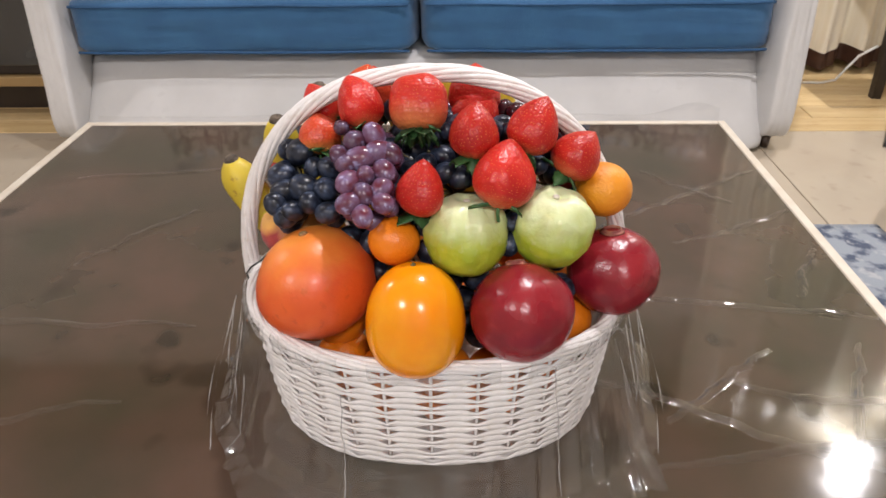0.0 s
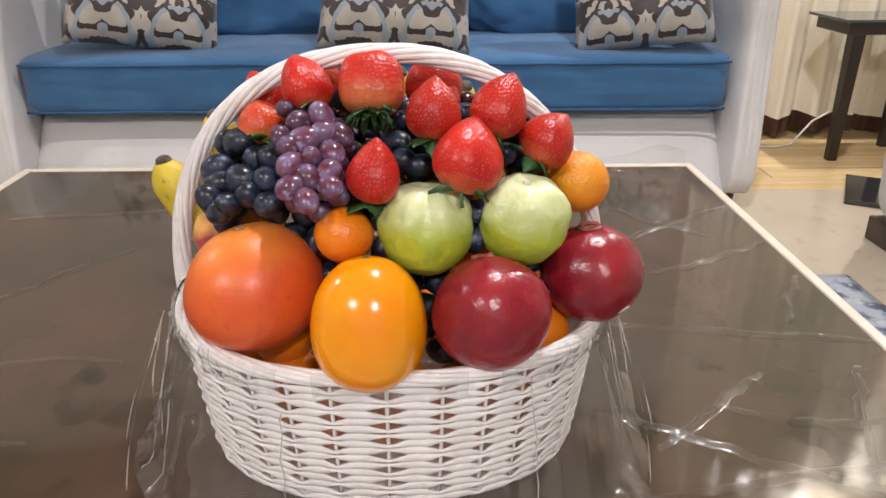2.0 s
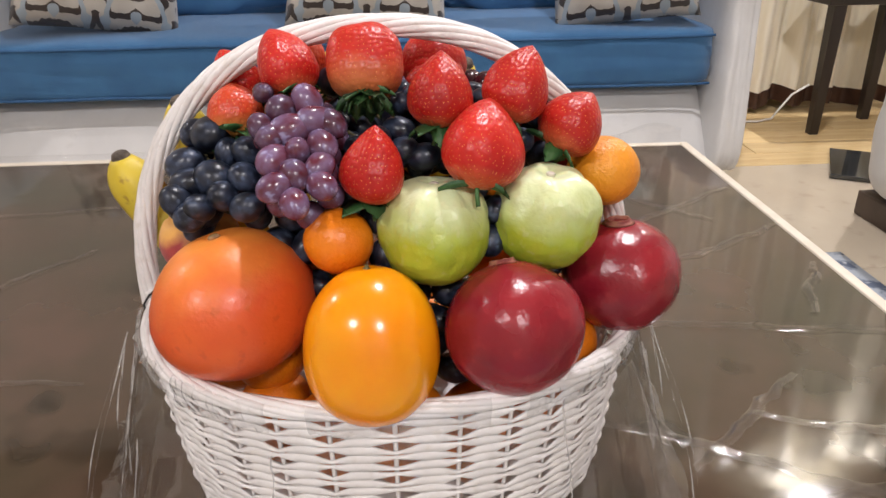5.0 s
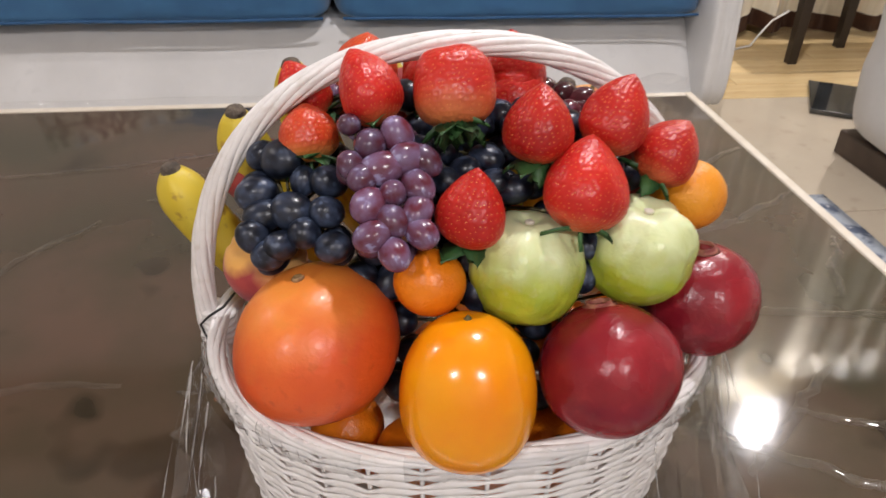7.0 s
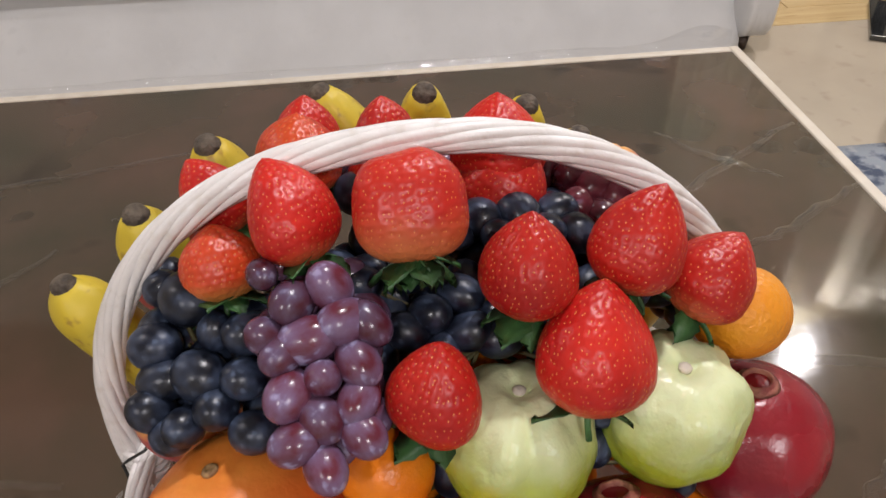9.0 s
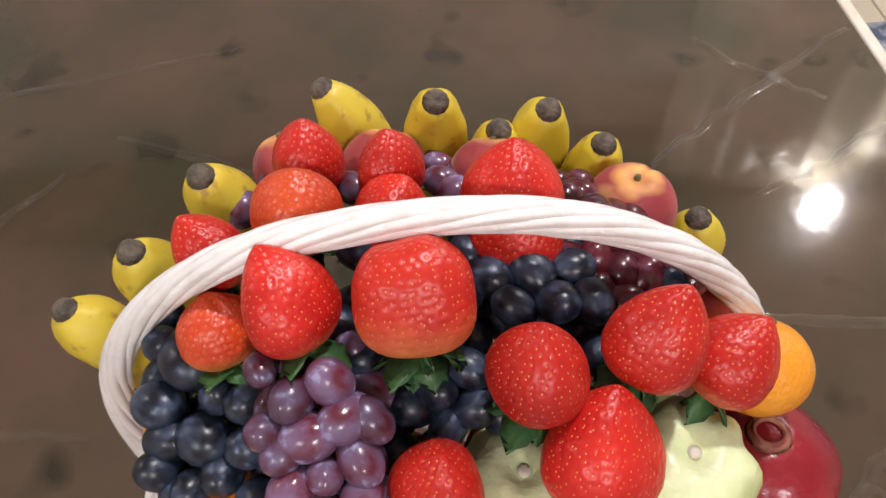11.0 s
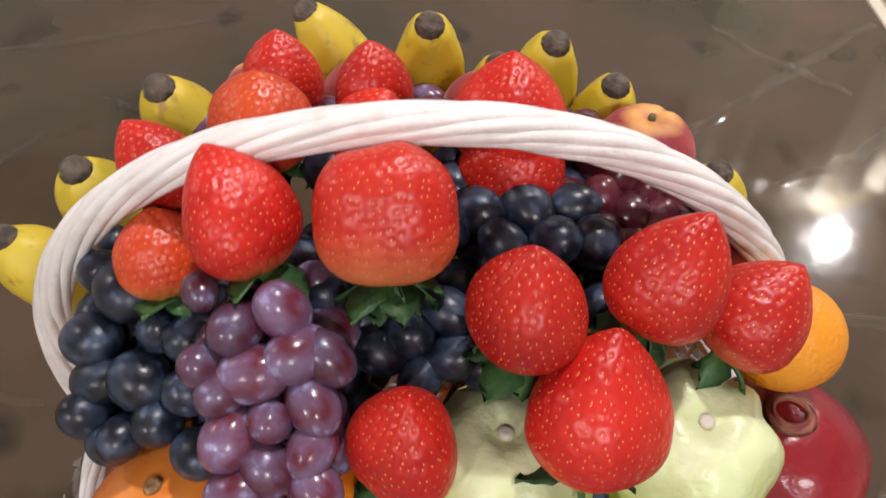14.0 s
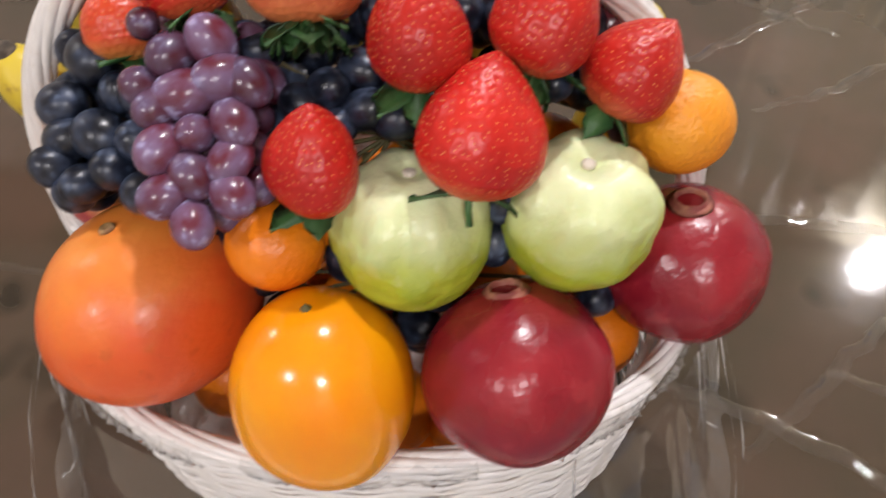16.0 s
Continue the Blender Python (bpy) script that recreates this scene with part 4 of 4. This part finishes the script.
# Some of these are added to darken gaps that are only shade.
bunch("dark_grape_bunch", "bunch of blue-black grapes deep between the fruit, some added as dark filler", GRAPE_DARK,
      [(0.060, 0.505, 0.505, 0.0095), (0.055, 0.500, 0.487, 0.0098), (0.045, 0.515, 0.52, 0.0095), (-0.012, 0.505, 0.500, 0.0095), (-0.030, 0.520, 0.512, 0.0100), (-0.028, 0.510, 0.497, 0.0100), (-0.036, 0.530, 0.522, 0.0100), (-0.008, 0.495, 0.482, 0.0098), (0.002, 0.540, 0.546, 0.0088), (-0.012, 0.534, 0.541, 0.0090), (-0.022, 0.529, 0.537, 0.0090), (0.004, 0.527, 0.536, 0.0092), (0.017, 0.524, 0.533, 0.0096),
       (-0.008, 0.521, 0.531, 0.0085), (0.030, 0.535, 0.530, 0.0095), (0.045, 0.535, 0.535, 0.0095), (0.060, 0.545, 0.540, 0.0095), (0.08, 0.545, 0.535, 0.0095), (-0.04, 0.545, 0.552, 0.009)],
      (0.01, 0.54, 0.52))
# Unseen dark mass, added so the gaps under the strawberries read as shade.
bunch("dark_grape_bunch", "blue-black grapes added under the strawberries to darken the gaps", GRAPE_DARK,
      [(-0.030, 0.545, 0.532, 0.0105), (-0.005, 0.556, 0.530, 0.0105), (-0.022, 0.562, 0.542, 0.0105), (0.040, 0.550, 0.528, 0.0105), (0.070, 0.556, 0.528, 0.0105), (0.098, 0.560, 0.520, 0.0105),
       (-0.050, 0.566, 0.540, 0.0105), (-0.085, 0.585, 0.528, 0.0105), (0.000, 0.585, 0.540, 0.0105), (0.050, 0.592, 0.534, 0.0105), (0.090, 0.586, 0.530, 0.0105), (-0.035, 0.583, 0.548, 0.0105),
       (0.020, 0.570, 0.535, 0.0105), (-0.060, 0.540, 0.525, 0.0105), (-0.040, 0.592, 0.566, 0.0105), (-0.030, 0.602, 0.560, 0.0105), (0.118, 0.560, 0.500, 0.0105)], (0.0, 0.565, 0.52))
# Added where only deep shade lies between the large fruit.
bunch("dark_grape_bunch", "blue-black grapes added between the large fruit to darken the gaps", GRAPE_DARK,
      [(0.020, 0.492, 0.436, 0.0105), (0.030, 0.500, 0.452, 0.0105), (0.018, 0.505, 0.414, 0.0105), (0.008, 0.506, 0.446, 0.0105), (-0.054, 0.492, 0.416, 0.0105), (-0.044, 0.500, 0.436, 0.0105), (-0.052, 0.508, 0.456, 0.0105),
       (0.104, 0.506, 0.440, 0.0105), (0.098, 0.520, 0.460, 0.0105), (0.034, 0.494, 0.398, 0.0105), (-0.056, 0.512, 0.482, 0.0105), (-0.074, 0.514, 0.484, 0.0105), (-0.066, 0.522, 0.498, 0.0105)], (0.02, 0.51, 0.43))
bunch("dark_grape_bunch", "bunch of blue-black grapes under the handle", GRAPE_DARK,
      [(0.033, 0.576, 0.560, 0.0106), (0.015, 0.576, 0.558, 0.0100), (0.042, 0.561, 0.558, 0.0102), (0.057, 0.561, 0.556, 0.0092), (0.051, 0.578, 0.557, 0.0096),
       (0.024, 0.588, 0.558, 0.0092), (0.007, 0.592, 0.557, 0.0088), (0.024, 0.562, 0.556, 0.0096), (0.005, 0.571, 0.554, 0.0088), (0.095, 0.572, 0.545, 0.0096)], (0.03, 0.575, 0.53))
bunch("red_grape_bunch", "bunch of dark wine-red grapes behind the handle", GRAPE_DEEP,
      [(0.095, 0.585, 0.548, 0.0112), (0.085, 0.592, 0.553, 0.0112), (0.105, 0.578, 0.541, 0.0108), (0.074, 0.596, 0.556, 0.0112), (0.066, 0.608, 0.555, 0.0108), (0.055, 0.616, 0.556, 0.0104), (0.062, 0.624, 0.550, 0.0102), (0.052, 0.585, 0.551, 0.0106), (0.063, 0.584, 0.552, 0.0104), (0.074, 0.580, 0.550, 0.0104), (0.084, 0.576, 0.547, 0.0104), (0.071, 0.566, 0.545, 0.0100), (0.062, 0.572, 0.548, 0.0100)],
      (0.075, 0.605, 0.53))
bunch("red_grape_bunch", "small bunch of purple grapes between strawberries", GRAPE_RED,
      [(0.005, 0.633, 0.550, 0.0094), (-0.001, 0.643, 0.548, 0.0084), (-0.044, 0.641, 0.550, 0.0088), (-0.032, 0.643, 0.549, 0.0084), (-0.086, 0.640, 0.549, 0.0084), (-0.098, 0.634, 0.549, 0.0084)],
      (-0.04, 0.64, 0.53))


# ---------------------------------------------------------------- peaches and bananas
def peach(centre, axis, r, spin):
    ob = thing("peach", "velvety red and yellow ripe peach", "peach", align(centre, axis, spin), "peaches")
    me = fruit_mesh("skin", M_PEACH, r, r, r * 0.95, rough=0.02, seed=centre[0] * 50, dimple=0.16)
    for v in me.vertices:
        a = math.atan2(v.co.y, v.co.x)
        v.co *= 1 - 0.055 * math.exp(-(a / 0.16) ** 2)
    part("skin", me, ob)
    v, f = revolve([(0.0020, 0.0), (0.0014, 0.003), (0.0003, 0.0032)], 7)
    part("stem", mesh("stem", v, f, M_STALK), ob, pose(0, 0, r * 0.78))
    return ob


for c, ax, r, sp in [((-0.078, 0.676, 0.535), (-0.3, 0.5, 0.8), 0.0225, 0), ((-0.030, 0.668, 0.537), (0.2, 0.7, 0.6), 0.0232, 80), ((0.025, 0.656, 0.538), (0.1, 0.6, 0.7), 0.0225, 160),
                     ((0.092, 0.632, 0.534), (0.05, 0.1, 1.0), 0.0230, 250), ((-0.142, 0.626, 0.503), (-0.6, 0.2, 0.7), 0.0245, 40), ((0.112, 0.588, 0.516), (0.6, 0.2, 0.7), 0.0245, 100),
                     ((-0.134, 0.560, 0.470), (-0.5, -0.3, 0.8), 0.0270, 200)]:
    peach(c, ax, r, sp)


def banana(tip, root, bow, r=0.0172):
    """A curved, five-sided fruit from the basket's inside to its dark blossom end."""
    t, b2 = np.array(tip), np.array(root)
    mid = (t + b2) / 2 + np.array(bow)
    n = 22
    pts, rad = [], []
    for i in range(n + 1):
        s = i / n
        pts.append((1 - s) ** 2 * b2 + 2 * s * (1 - s) * mid + s * s * t)
        rad.append(r * (0.45 + 0.55 * min(1, s / 0.25)) * (1.0 if s < 0.72 else 1 - 0.58 * ((s - 0.72) / 0.28) ** 1.9))
    org = pts[0].copy()
    pts = [p - org for p in pts]
    ob = thing("banana", "ripe yellow banana with a dark dry tip", "banana", pose(*org), "bananas round the back of the basket")
    v, f = tube(pts, rad, 20)
    v = np.array(v)
    for i in range(n + 1):
        c = np.array(pts[i])
        for j in range(20):
            k = 1 + 0.055 * math.cos(5 * 2 * math.pi * j / 20)
            v[i * 20 + j] = c + (v[i * 20 + j] - c) * k
    part("peel", mesh("peel", v, f, M_BANANA), ob)
    d = np.array(pts[-1]) - np.array(pts[-2])
    d /= np.linalg.norm(d)
    p = np.array(pts[-1])
    v, f = tube([p - d * 0.003, p, p + d * 0.0035, p + d * 0.005], [r * 0.42, r * 0.41, r * 0.33, r * 0.18], 12)
    part("tip", mesh("tip", v, f, M_BANANA_TIP), ob, None, "dark dry blossom end")
    return ob


for tip, root, bow in [((-0.060, 0.706, 0.562), (-0.015, 0.665, 0.440), (0.004, 0.022, 0.010)), ((-0.001, 0.679, 0.571), (-0.004, 0.66, 0.44), (0.0, 0.040, 0.012)),
                       ((0.031, 0.678, 0.549), (0.03, 0.65, 0.43), (0.0, 0.030, 0.010)), ((0.057, 0.681, 0.558), (0.045, 0.65, 0.44), (0.0, 0.038, 0.012)),
                       ((0.085, 0.668, 0.543), (0.065, 0.64, 0.43), (0.008, 0.030, 0.010)), ((0.130, 0.632, 0.520), (0.10, 0.62, 0.41), (0.025, 0.012, 0.010)),
                       ((-0.113, 0.640, 0.571), (-0.07, 0.63, 0.45), (-0.018, 0.020, 0.012)), ((-0.149, 0.616, 0.549), (-0.10, 0.61, 0.44), (-0.026, 0.012, 0.012)),
                       ((-0.195, 0.612, 0.512), (-0.13, 0.60, 0.42), (-0.026, 0.008, 0.012))]:
    banana(tip, root, bow)

# ---------------------------------------------------------------- sofa
place = ROOM
SX, SY = -0.063, 1.853
sofa = thing("sofa", "white two-seat sofa with blue fabric cushions", "sofa", pose(SX, SY, 0))
base_me = cushion("base", M_WHITE, (1.76, 0.70, 0.228), 0.0, power=14, ny=26, wrinkle=0.002)
for v in base_me.vertices:
    if v.co.y < 0:
        v.co.y -= 0.185 * (0.5 - v.co.z / 0.228) ** 1.2 if v.co.z < 0.1 else 0.0
part("base", base_me, sofa, pose(0, 0.392, 0.1135), "white upholstered base with a flared front")
for sx in (-1, 1):
    arm_me = cushion("arm", M_WHITE, (0.070, 0.86, 0.62), 0.002, power=12, ny=22, wrinkle=0.003, seed=sx)
    for v in arm_me.vertices:
        low = max(0.0, 0.40 - (v.co.z + 0.332)) / 0.40
        if v.co.y < -0.1:
            v.co.y -= 0.085 * low
        v.co.x -= sx * 0.028 * low
    part("arm", arm_me, sofa, pose(sx * 0.918, 0.395, 0.336), "white upholstered arm with a flared front")
    part("seat_cushion", cushion("seat_cushion", M_BLUE, (0.876, 0.64, 0.141), 0.010, power=11, ny=24, wrinkle=0.003, seed=sx * 3), sofa, pose(sx * 0.4405, 0.302, 0.2985), "blue fabric seat cushion")
    foot_v, foot_f = revolve([(0.009, 0.0), (0.012, 0.028)], 14)
    for y in (-0.055, 0.66):
        part("foot", mesh("foot", foot_v, foot_f, M_STAIN), sofa, pose(sx * 0.885, y, 0.0), "dark wooden foot")
    for zz, yy in ((0.350, -0.018), (0.238, -0.018)):
        v, f = tube([(sx * 0.4405 + x, yy + 0.008 * (abs(x) / 0.413) ** 8 + 0.002 * noise.noise(Vector((x * 8, zz, sx))), zz + 0.003 * noise.noise(Vector((x * 5, zz * 9, sx)))) for x in np.linspace(-0.418, 0.418, 40)], 0.0034, 6)
        part("piping", mesh("piping", v, f, M_PIPING), sofa, None, "dark blue piping")
part("back", cushion("back", M_WHITE, (1.86, 0.18, 0.66), 0.0, power=9, ny=14), sofa, pose(0, 0.75, 0.37), "white upholstered back")
for x, w in ((-0.43, 0.62), (0.08, 0.40), (0.50, 0.58)):
    part("back_cushion", cushion("back_cushion", M_BLUE, (w, 0.20, 0.42), 0.02, power=4.5, ny=20, wrinkle=0.016, seed=x * 7), sofa,
         pose(x, 0.43 + (0.04 if w < 0.5 else 0), 0.565, -16, 0, 0), "plump blue back cushion")

def pillow_mesh(w, h, thick, seed):
    """Two puffed sheets sewn along a slightly drawn-in square outline."""
    n = 26
    verts, faces, index = [], [], {}
    for side in (-1, 1):
        for j in range(n + 1):
            for i in range(n + 1):
                u, v = 2 * i / n - 1, 2 * j / n - 1
                rim = i in (0, n) or j in (0, n)
                if rim and side == 1:
                    index[side, i, j] = index[-1, i, j]
                    continue
                x = u * w / 2 * (1 - 0.05 * (1 - v * v) * abs(u))
                z = v * h / 2 * (1 - 0.05 * (1 - u * u) * abs(v))
                puff = thick / 2 * ((1 - u ** 4) * (1 - v ** 4)) ** 0.6
                fold = 0.006 * noise.noise(Vector((u * 4 + seed, v * 4, side))) * (1 - 0.4 * abs(u * v))
                index[side, i, j] = len(verts)
                verts.append((x, side * puff + fold, z))
    for side in (-1, 1):
        for j in range(n):
            for i in range(n):
                q = (index[side, i, j], index[side, i + 1, j], index[side, i + 1, j + 1], index[side, i, j + 1])
                faces.append(q if side == -1 else q[::-1])
    return mesh("throw_pillow", verts, faces, M_DAMASK)


for x, y, rx, ry, rz, w in ((-0.015, 1.935, -22, 4, 2, 0.37), (0.585, 1.95, -20, -7, -10, 0.34), (-0.635, 1.98, -20, 9, 14, 0.36)):
    thing("throw_pillow", "grey-beige satin pillow with dark damask scrolls on the sofa", "pillow", pose(x, y, 0.372 + w * 0.47, rx, ry, rz), "throw pillows",
          me=pillow_mesh(w, w, 0.13, x * 5))

# ---------------------------------------------------------------- right side: armchair, side table, curtain
chair = thing("armchair", "white upholstered armchair with a dark wooden plinth", "armchair", pose(1.465, 1.155, 0, 0, 0, 2))
part("plinth", box("plinth", M_STAIN, (0.80, 0.86, 0.055), 0.004), chair, pose(0, 0, 0.0275), "dark wooden plinth")
part("body", cushion("body", M_WHITE, (0.87, 0.92, 0.42), 0.0, power=8, ny=18, wrinkle=0.004), chair, pose(0, 0, 0.252), "white upholstered body")
part("back", cushion("back", M_WHITE, (0.20, 0.88, 0.50), 0.0, power=7, ny=14), chair, pose(0.32, 0, 0.56), "white upholstered back")

side = thing("side_table", "dark espresso wooden side table with glass top", "side table", pose(1.40, 2.25, 0))
for x, y in ((-0.12, -0.075), (0.125, 0.07), (0.52, -0.075), (0.55, 0.07)):
    bm = bmesh.new()
    bmesh.ops.create_cube(bm, size=1.0, matrix=Matrix.Diagonal((0.036, 0.036, 0.37, 1)))
    for vert in bm.verts:
        if vert.co.z < 0:
            vert.co.x *= 0.72
            vert.co.y *= 0.72
    me = bpy.data.meshes.new("leg")
    bm.to_mesh(me)
    bm.free()
    me.materials.append(M_ESPRESSO)
    part("leg", me, side, pose(x, y, 0.185), "tapered dark wooden leg")
part("apron", box("apron", M_ESPRESSO, (0.72, 0.19, 0.035), 0.003), side, pose(0.205, 0, 0.3875))
part("top", box("top", M_CLEAR_TOP, (0.76, 0.23, 0.008), 0.002), side, pose(0.205, 0, 0.4095), "dark tinted glass top")

tray = thing("glass_panel", "dark mirror-glass panel lying on the tiled floor", "glass panel", pose(1.290, 1.83, 0.0, 0, 0, -29))
part("panel", box("panel", M_DARK_GLASS, (0.26, 0.235, 0.012), 0.002), tray, pose(0, 0, 0.007))

verts, faces = [], []
n, rows = 420, 6
heights = [0.022, 0.028, 0.075, 0.6, 1.4, 2.12]
for h in heights:
    for i in range(n + 1):
        x = 0.98 + 2.0 * i / n
        y = 2.44 + 0.030 * math.sin(x * 46 + 1.4 * math.sin(x * 9)) + 0.012 * math.sin(x * 103) + 0.010 * noise.noise(Vector((x * 6, h * 2, 0)))
        verts.append((x, y, h + (0.008 * math.sin(x * 40) if h < 0.1 else 0)))
for j in range(len(heights) - 1):
    for i in range(n):
        faces.append((j * (n + 1) + i, j * (n + 1) + i + 1, (j + 1) * (n + 1) + i + 1, (j + 1) * (n + 1) + i))
curtain = thing("curtain", "pleated cream satin curtain with a dark brown hem", "curtain")
cut = 2 * n
me = mesh("cloth", verts, faces[cut:], M_CURTAIN)
part("cloth", me, curtain, None, "shiny cream satin cloth")
part("hem", mesh("hem", verts, faces[:cut], M_HEM), curtain, None, "dark brown hem band")
v, f = tube([(0.94, 2.50, 2.13), (3.0, 2.50, 2.13)], 0.012, 8)
part("rod", mesh("rod", v, f, M_ESPRESSO), curtain)
cable = [(1.12, 2.31, 0.004), (1.17, 2.305, 0.004), (1.23, 2.33, 0.005), (1.27, 2.362, 0.03), (1.31, 2.375, 0.07), (1.36, 2.375, 0.10)]
v, f = tube(cable, 0.0035, 6)
thing("cable", "thin white cable on the floor by the curtain", "cable", me=mesh("cable", v, f, M_CABLE))

# ---------------------------------------------------------------- left side: cabinet
cab = thing("low_cabinet", "dark wooden low cabinet with a pale shelf edge", "cabinet", pose(-1.55, 2.28, 0))
part("plinth", box("plinth", M_ESPRESSO, (0.98, 0.40, 0.085), 0.003), cab, pose(0, 0.03, 0.0425))
part("shelf", box("shelf", M_PALE_WOOD, (1.00, 0.47, 0.028), 0.003), cab, pose(0, 0, 0.0995), "pale wooden shelf edge")
part("body", box("body", M_ESPRESSO, (1.00, 0.44, 0.42), 0.003), cab, pose(0, 0.01, 0.324))
part("drawer", box("drawer", M_DARK_GLASS, (0.48, 0.016, 0.36), 0.003), cab, pose(-0.245, -0.218, 0.324), "dark glossy drawer front")
part("drawer", box("drawer", M_DARK_GLASS, (0.48, 0.016, 0.36), 0.003), cab, pose(0.245, -0.218, 0.324), "dark glossy drawer front")

# ---------------------------------------------------------------- rug, tiles and planks
verts, faces = [], []
n = 60
for j in range(n + 1):
    for i in range(n + 1):
        verts.append((-0.40 + 1.299 * i / n, -0.9 + 2.26 * j / n, 0.009 + 0.0012 * noise.noise(Vector((i * 0.7, j * 0.7, 0)))))
faces = [(j * (n + 1) + i, j * (n + 1) + i + 1, (j + 1) * (n + 1) + i + 1, (j + 1) * (n + 1) + i) for j in range(n) for i in range(n)]
edge = [i for i in range(n + 1)] + [(j + 1) * (n + 1) + n for j in range(n)] + [n * (n + 1) + n - 1 - i for i in range(n)] + [(n - 1 - j) * (n + 1) for j in range(n - 1)]
o = len(verts)
verts += [(verts[i][0], verts[i][1], 0.0005) for i in edge]
faces += [(edge[k], o + k, o + (k + 1) % len(edge), edge[(k + 1) % len(edge)]) for k in range(len(edge))]
thing("rug", "thin blue-grey and white patterned rug beneath the table", "rug", me=mesh("rug", verts, faces, M_RUG))

PIECES = {}


def floor_piece(name, mat, x0, x1, y0, y1):
    """One tile or plank, cut off where it meets the walls."""
    x0, x1, y0, y1 = max(x0, X0), min(x1, X1), max(y0, Y0), min(y1, Y1)
    if x1 - x0 < 0.02 or y1 - y0 < 0.02:
        return
    size = (round(x1 - x0 - 0.0025, 4), round(y1 - y0 - 0.0025, 4), 0.010)
    if (name, size) not in PIECES:
        PIECES[name, size] = box(name, mat, size, 0.0012, 1)
    part(name, PIECES[name, size], floor, Matrix.Translation(Vector(((x0 + x1) / 2, (y0 + y1) / 2, -0.005)) - floor.location))


y = 1.905
while y > Y0:
    for i in range(-1, 10):
        floor_piece("tile", M_TILE, X0 + 0.21 + 0.6 * i, X0 + 0.81 + 0.6 * i, y - 0.6, y)
    y -= 0.6
for r in range(8):
    x = X0 - 0.12 - 0.35 * (r % 3)
    while x < X1:
        floor_piece("plank", M_PLANK, x, x + 0.90, 1.905 + 0.10 * r, 2.005 + 0.10 * r)
        x += 0.90
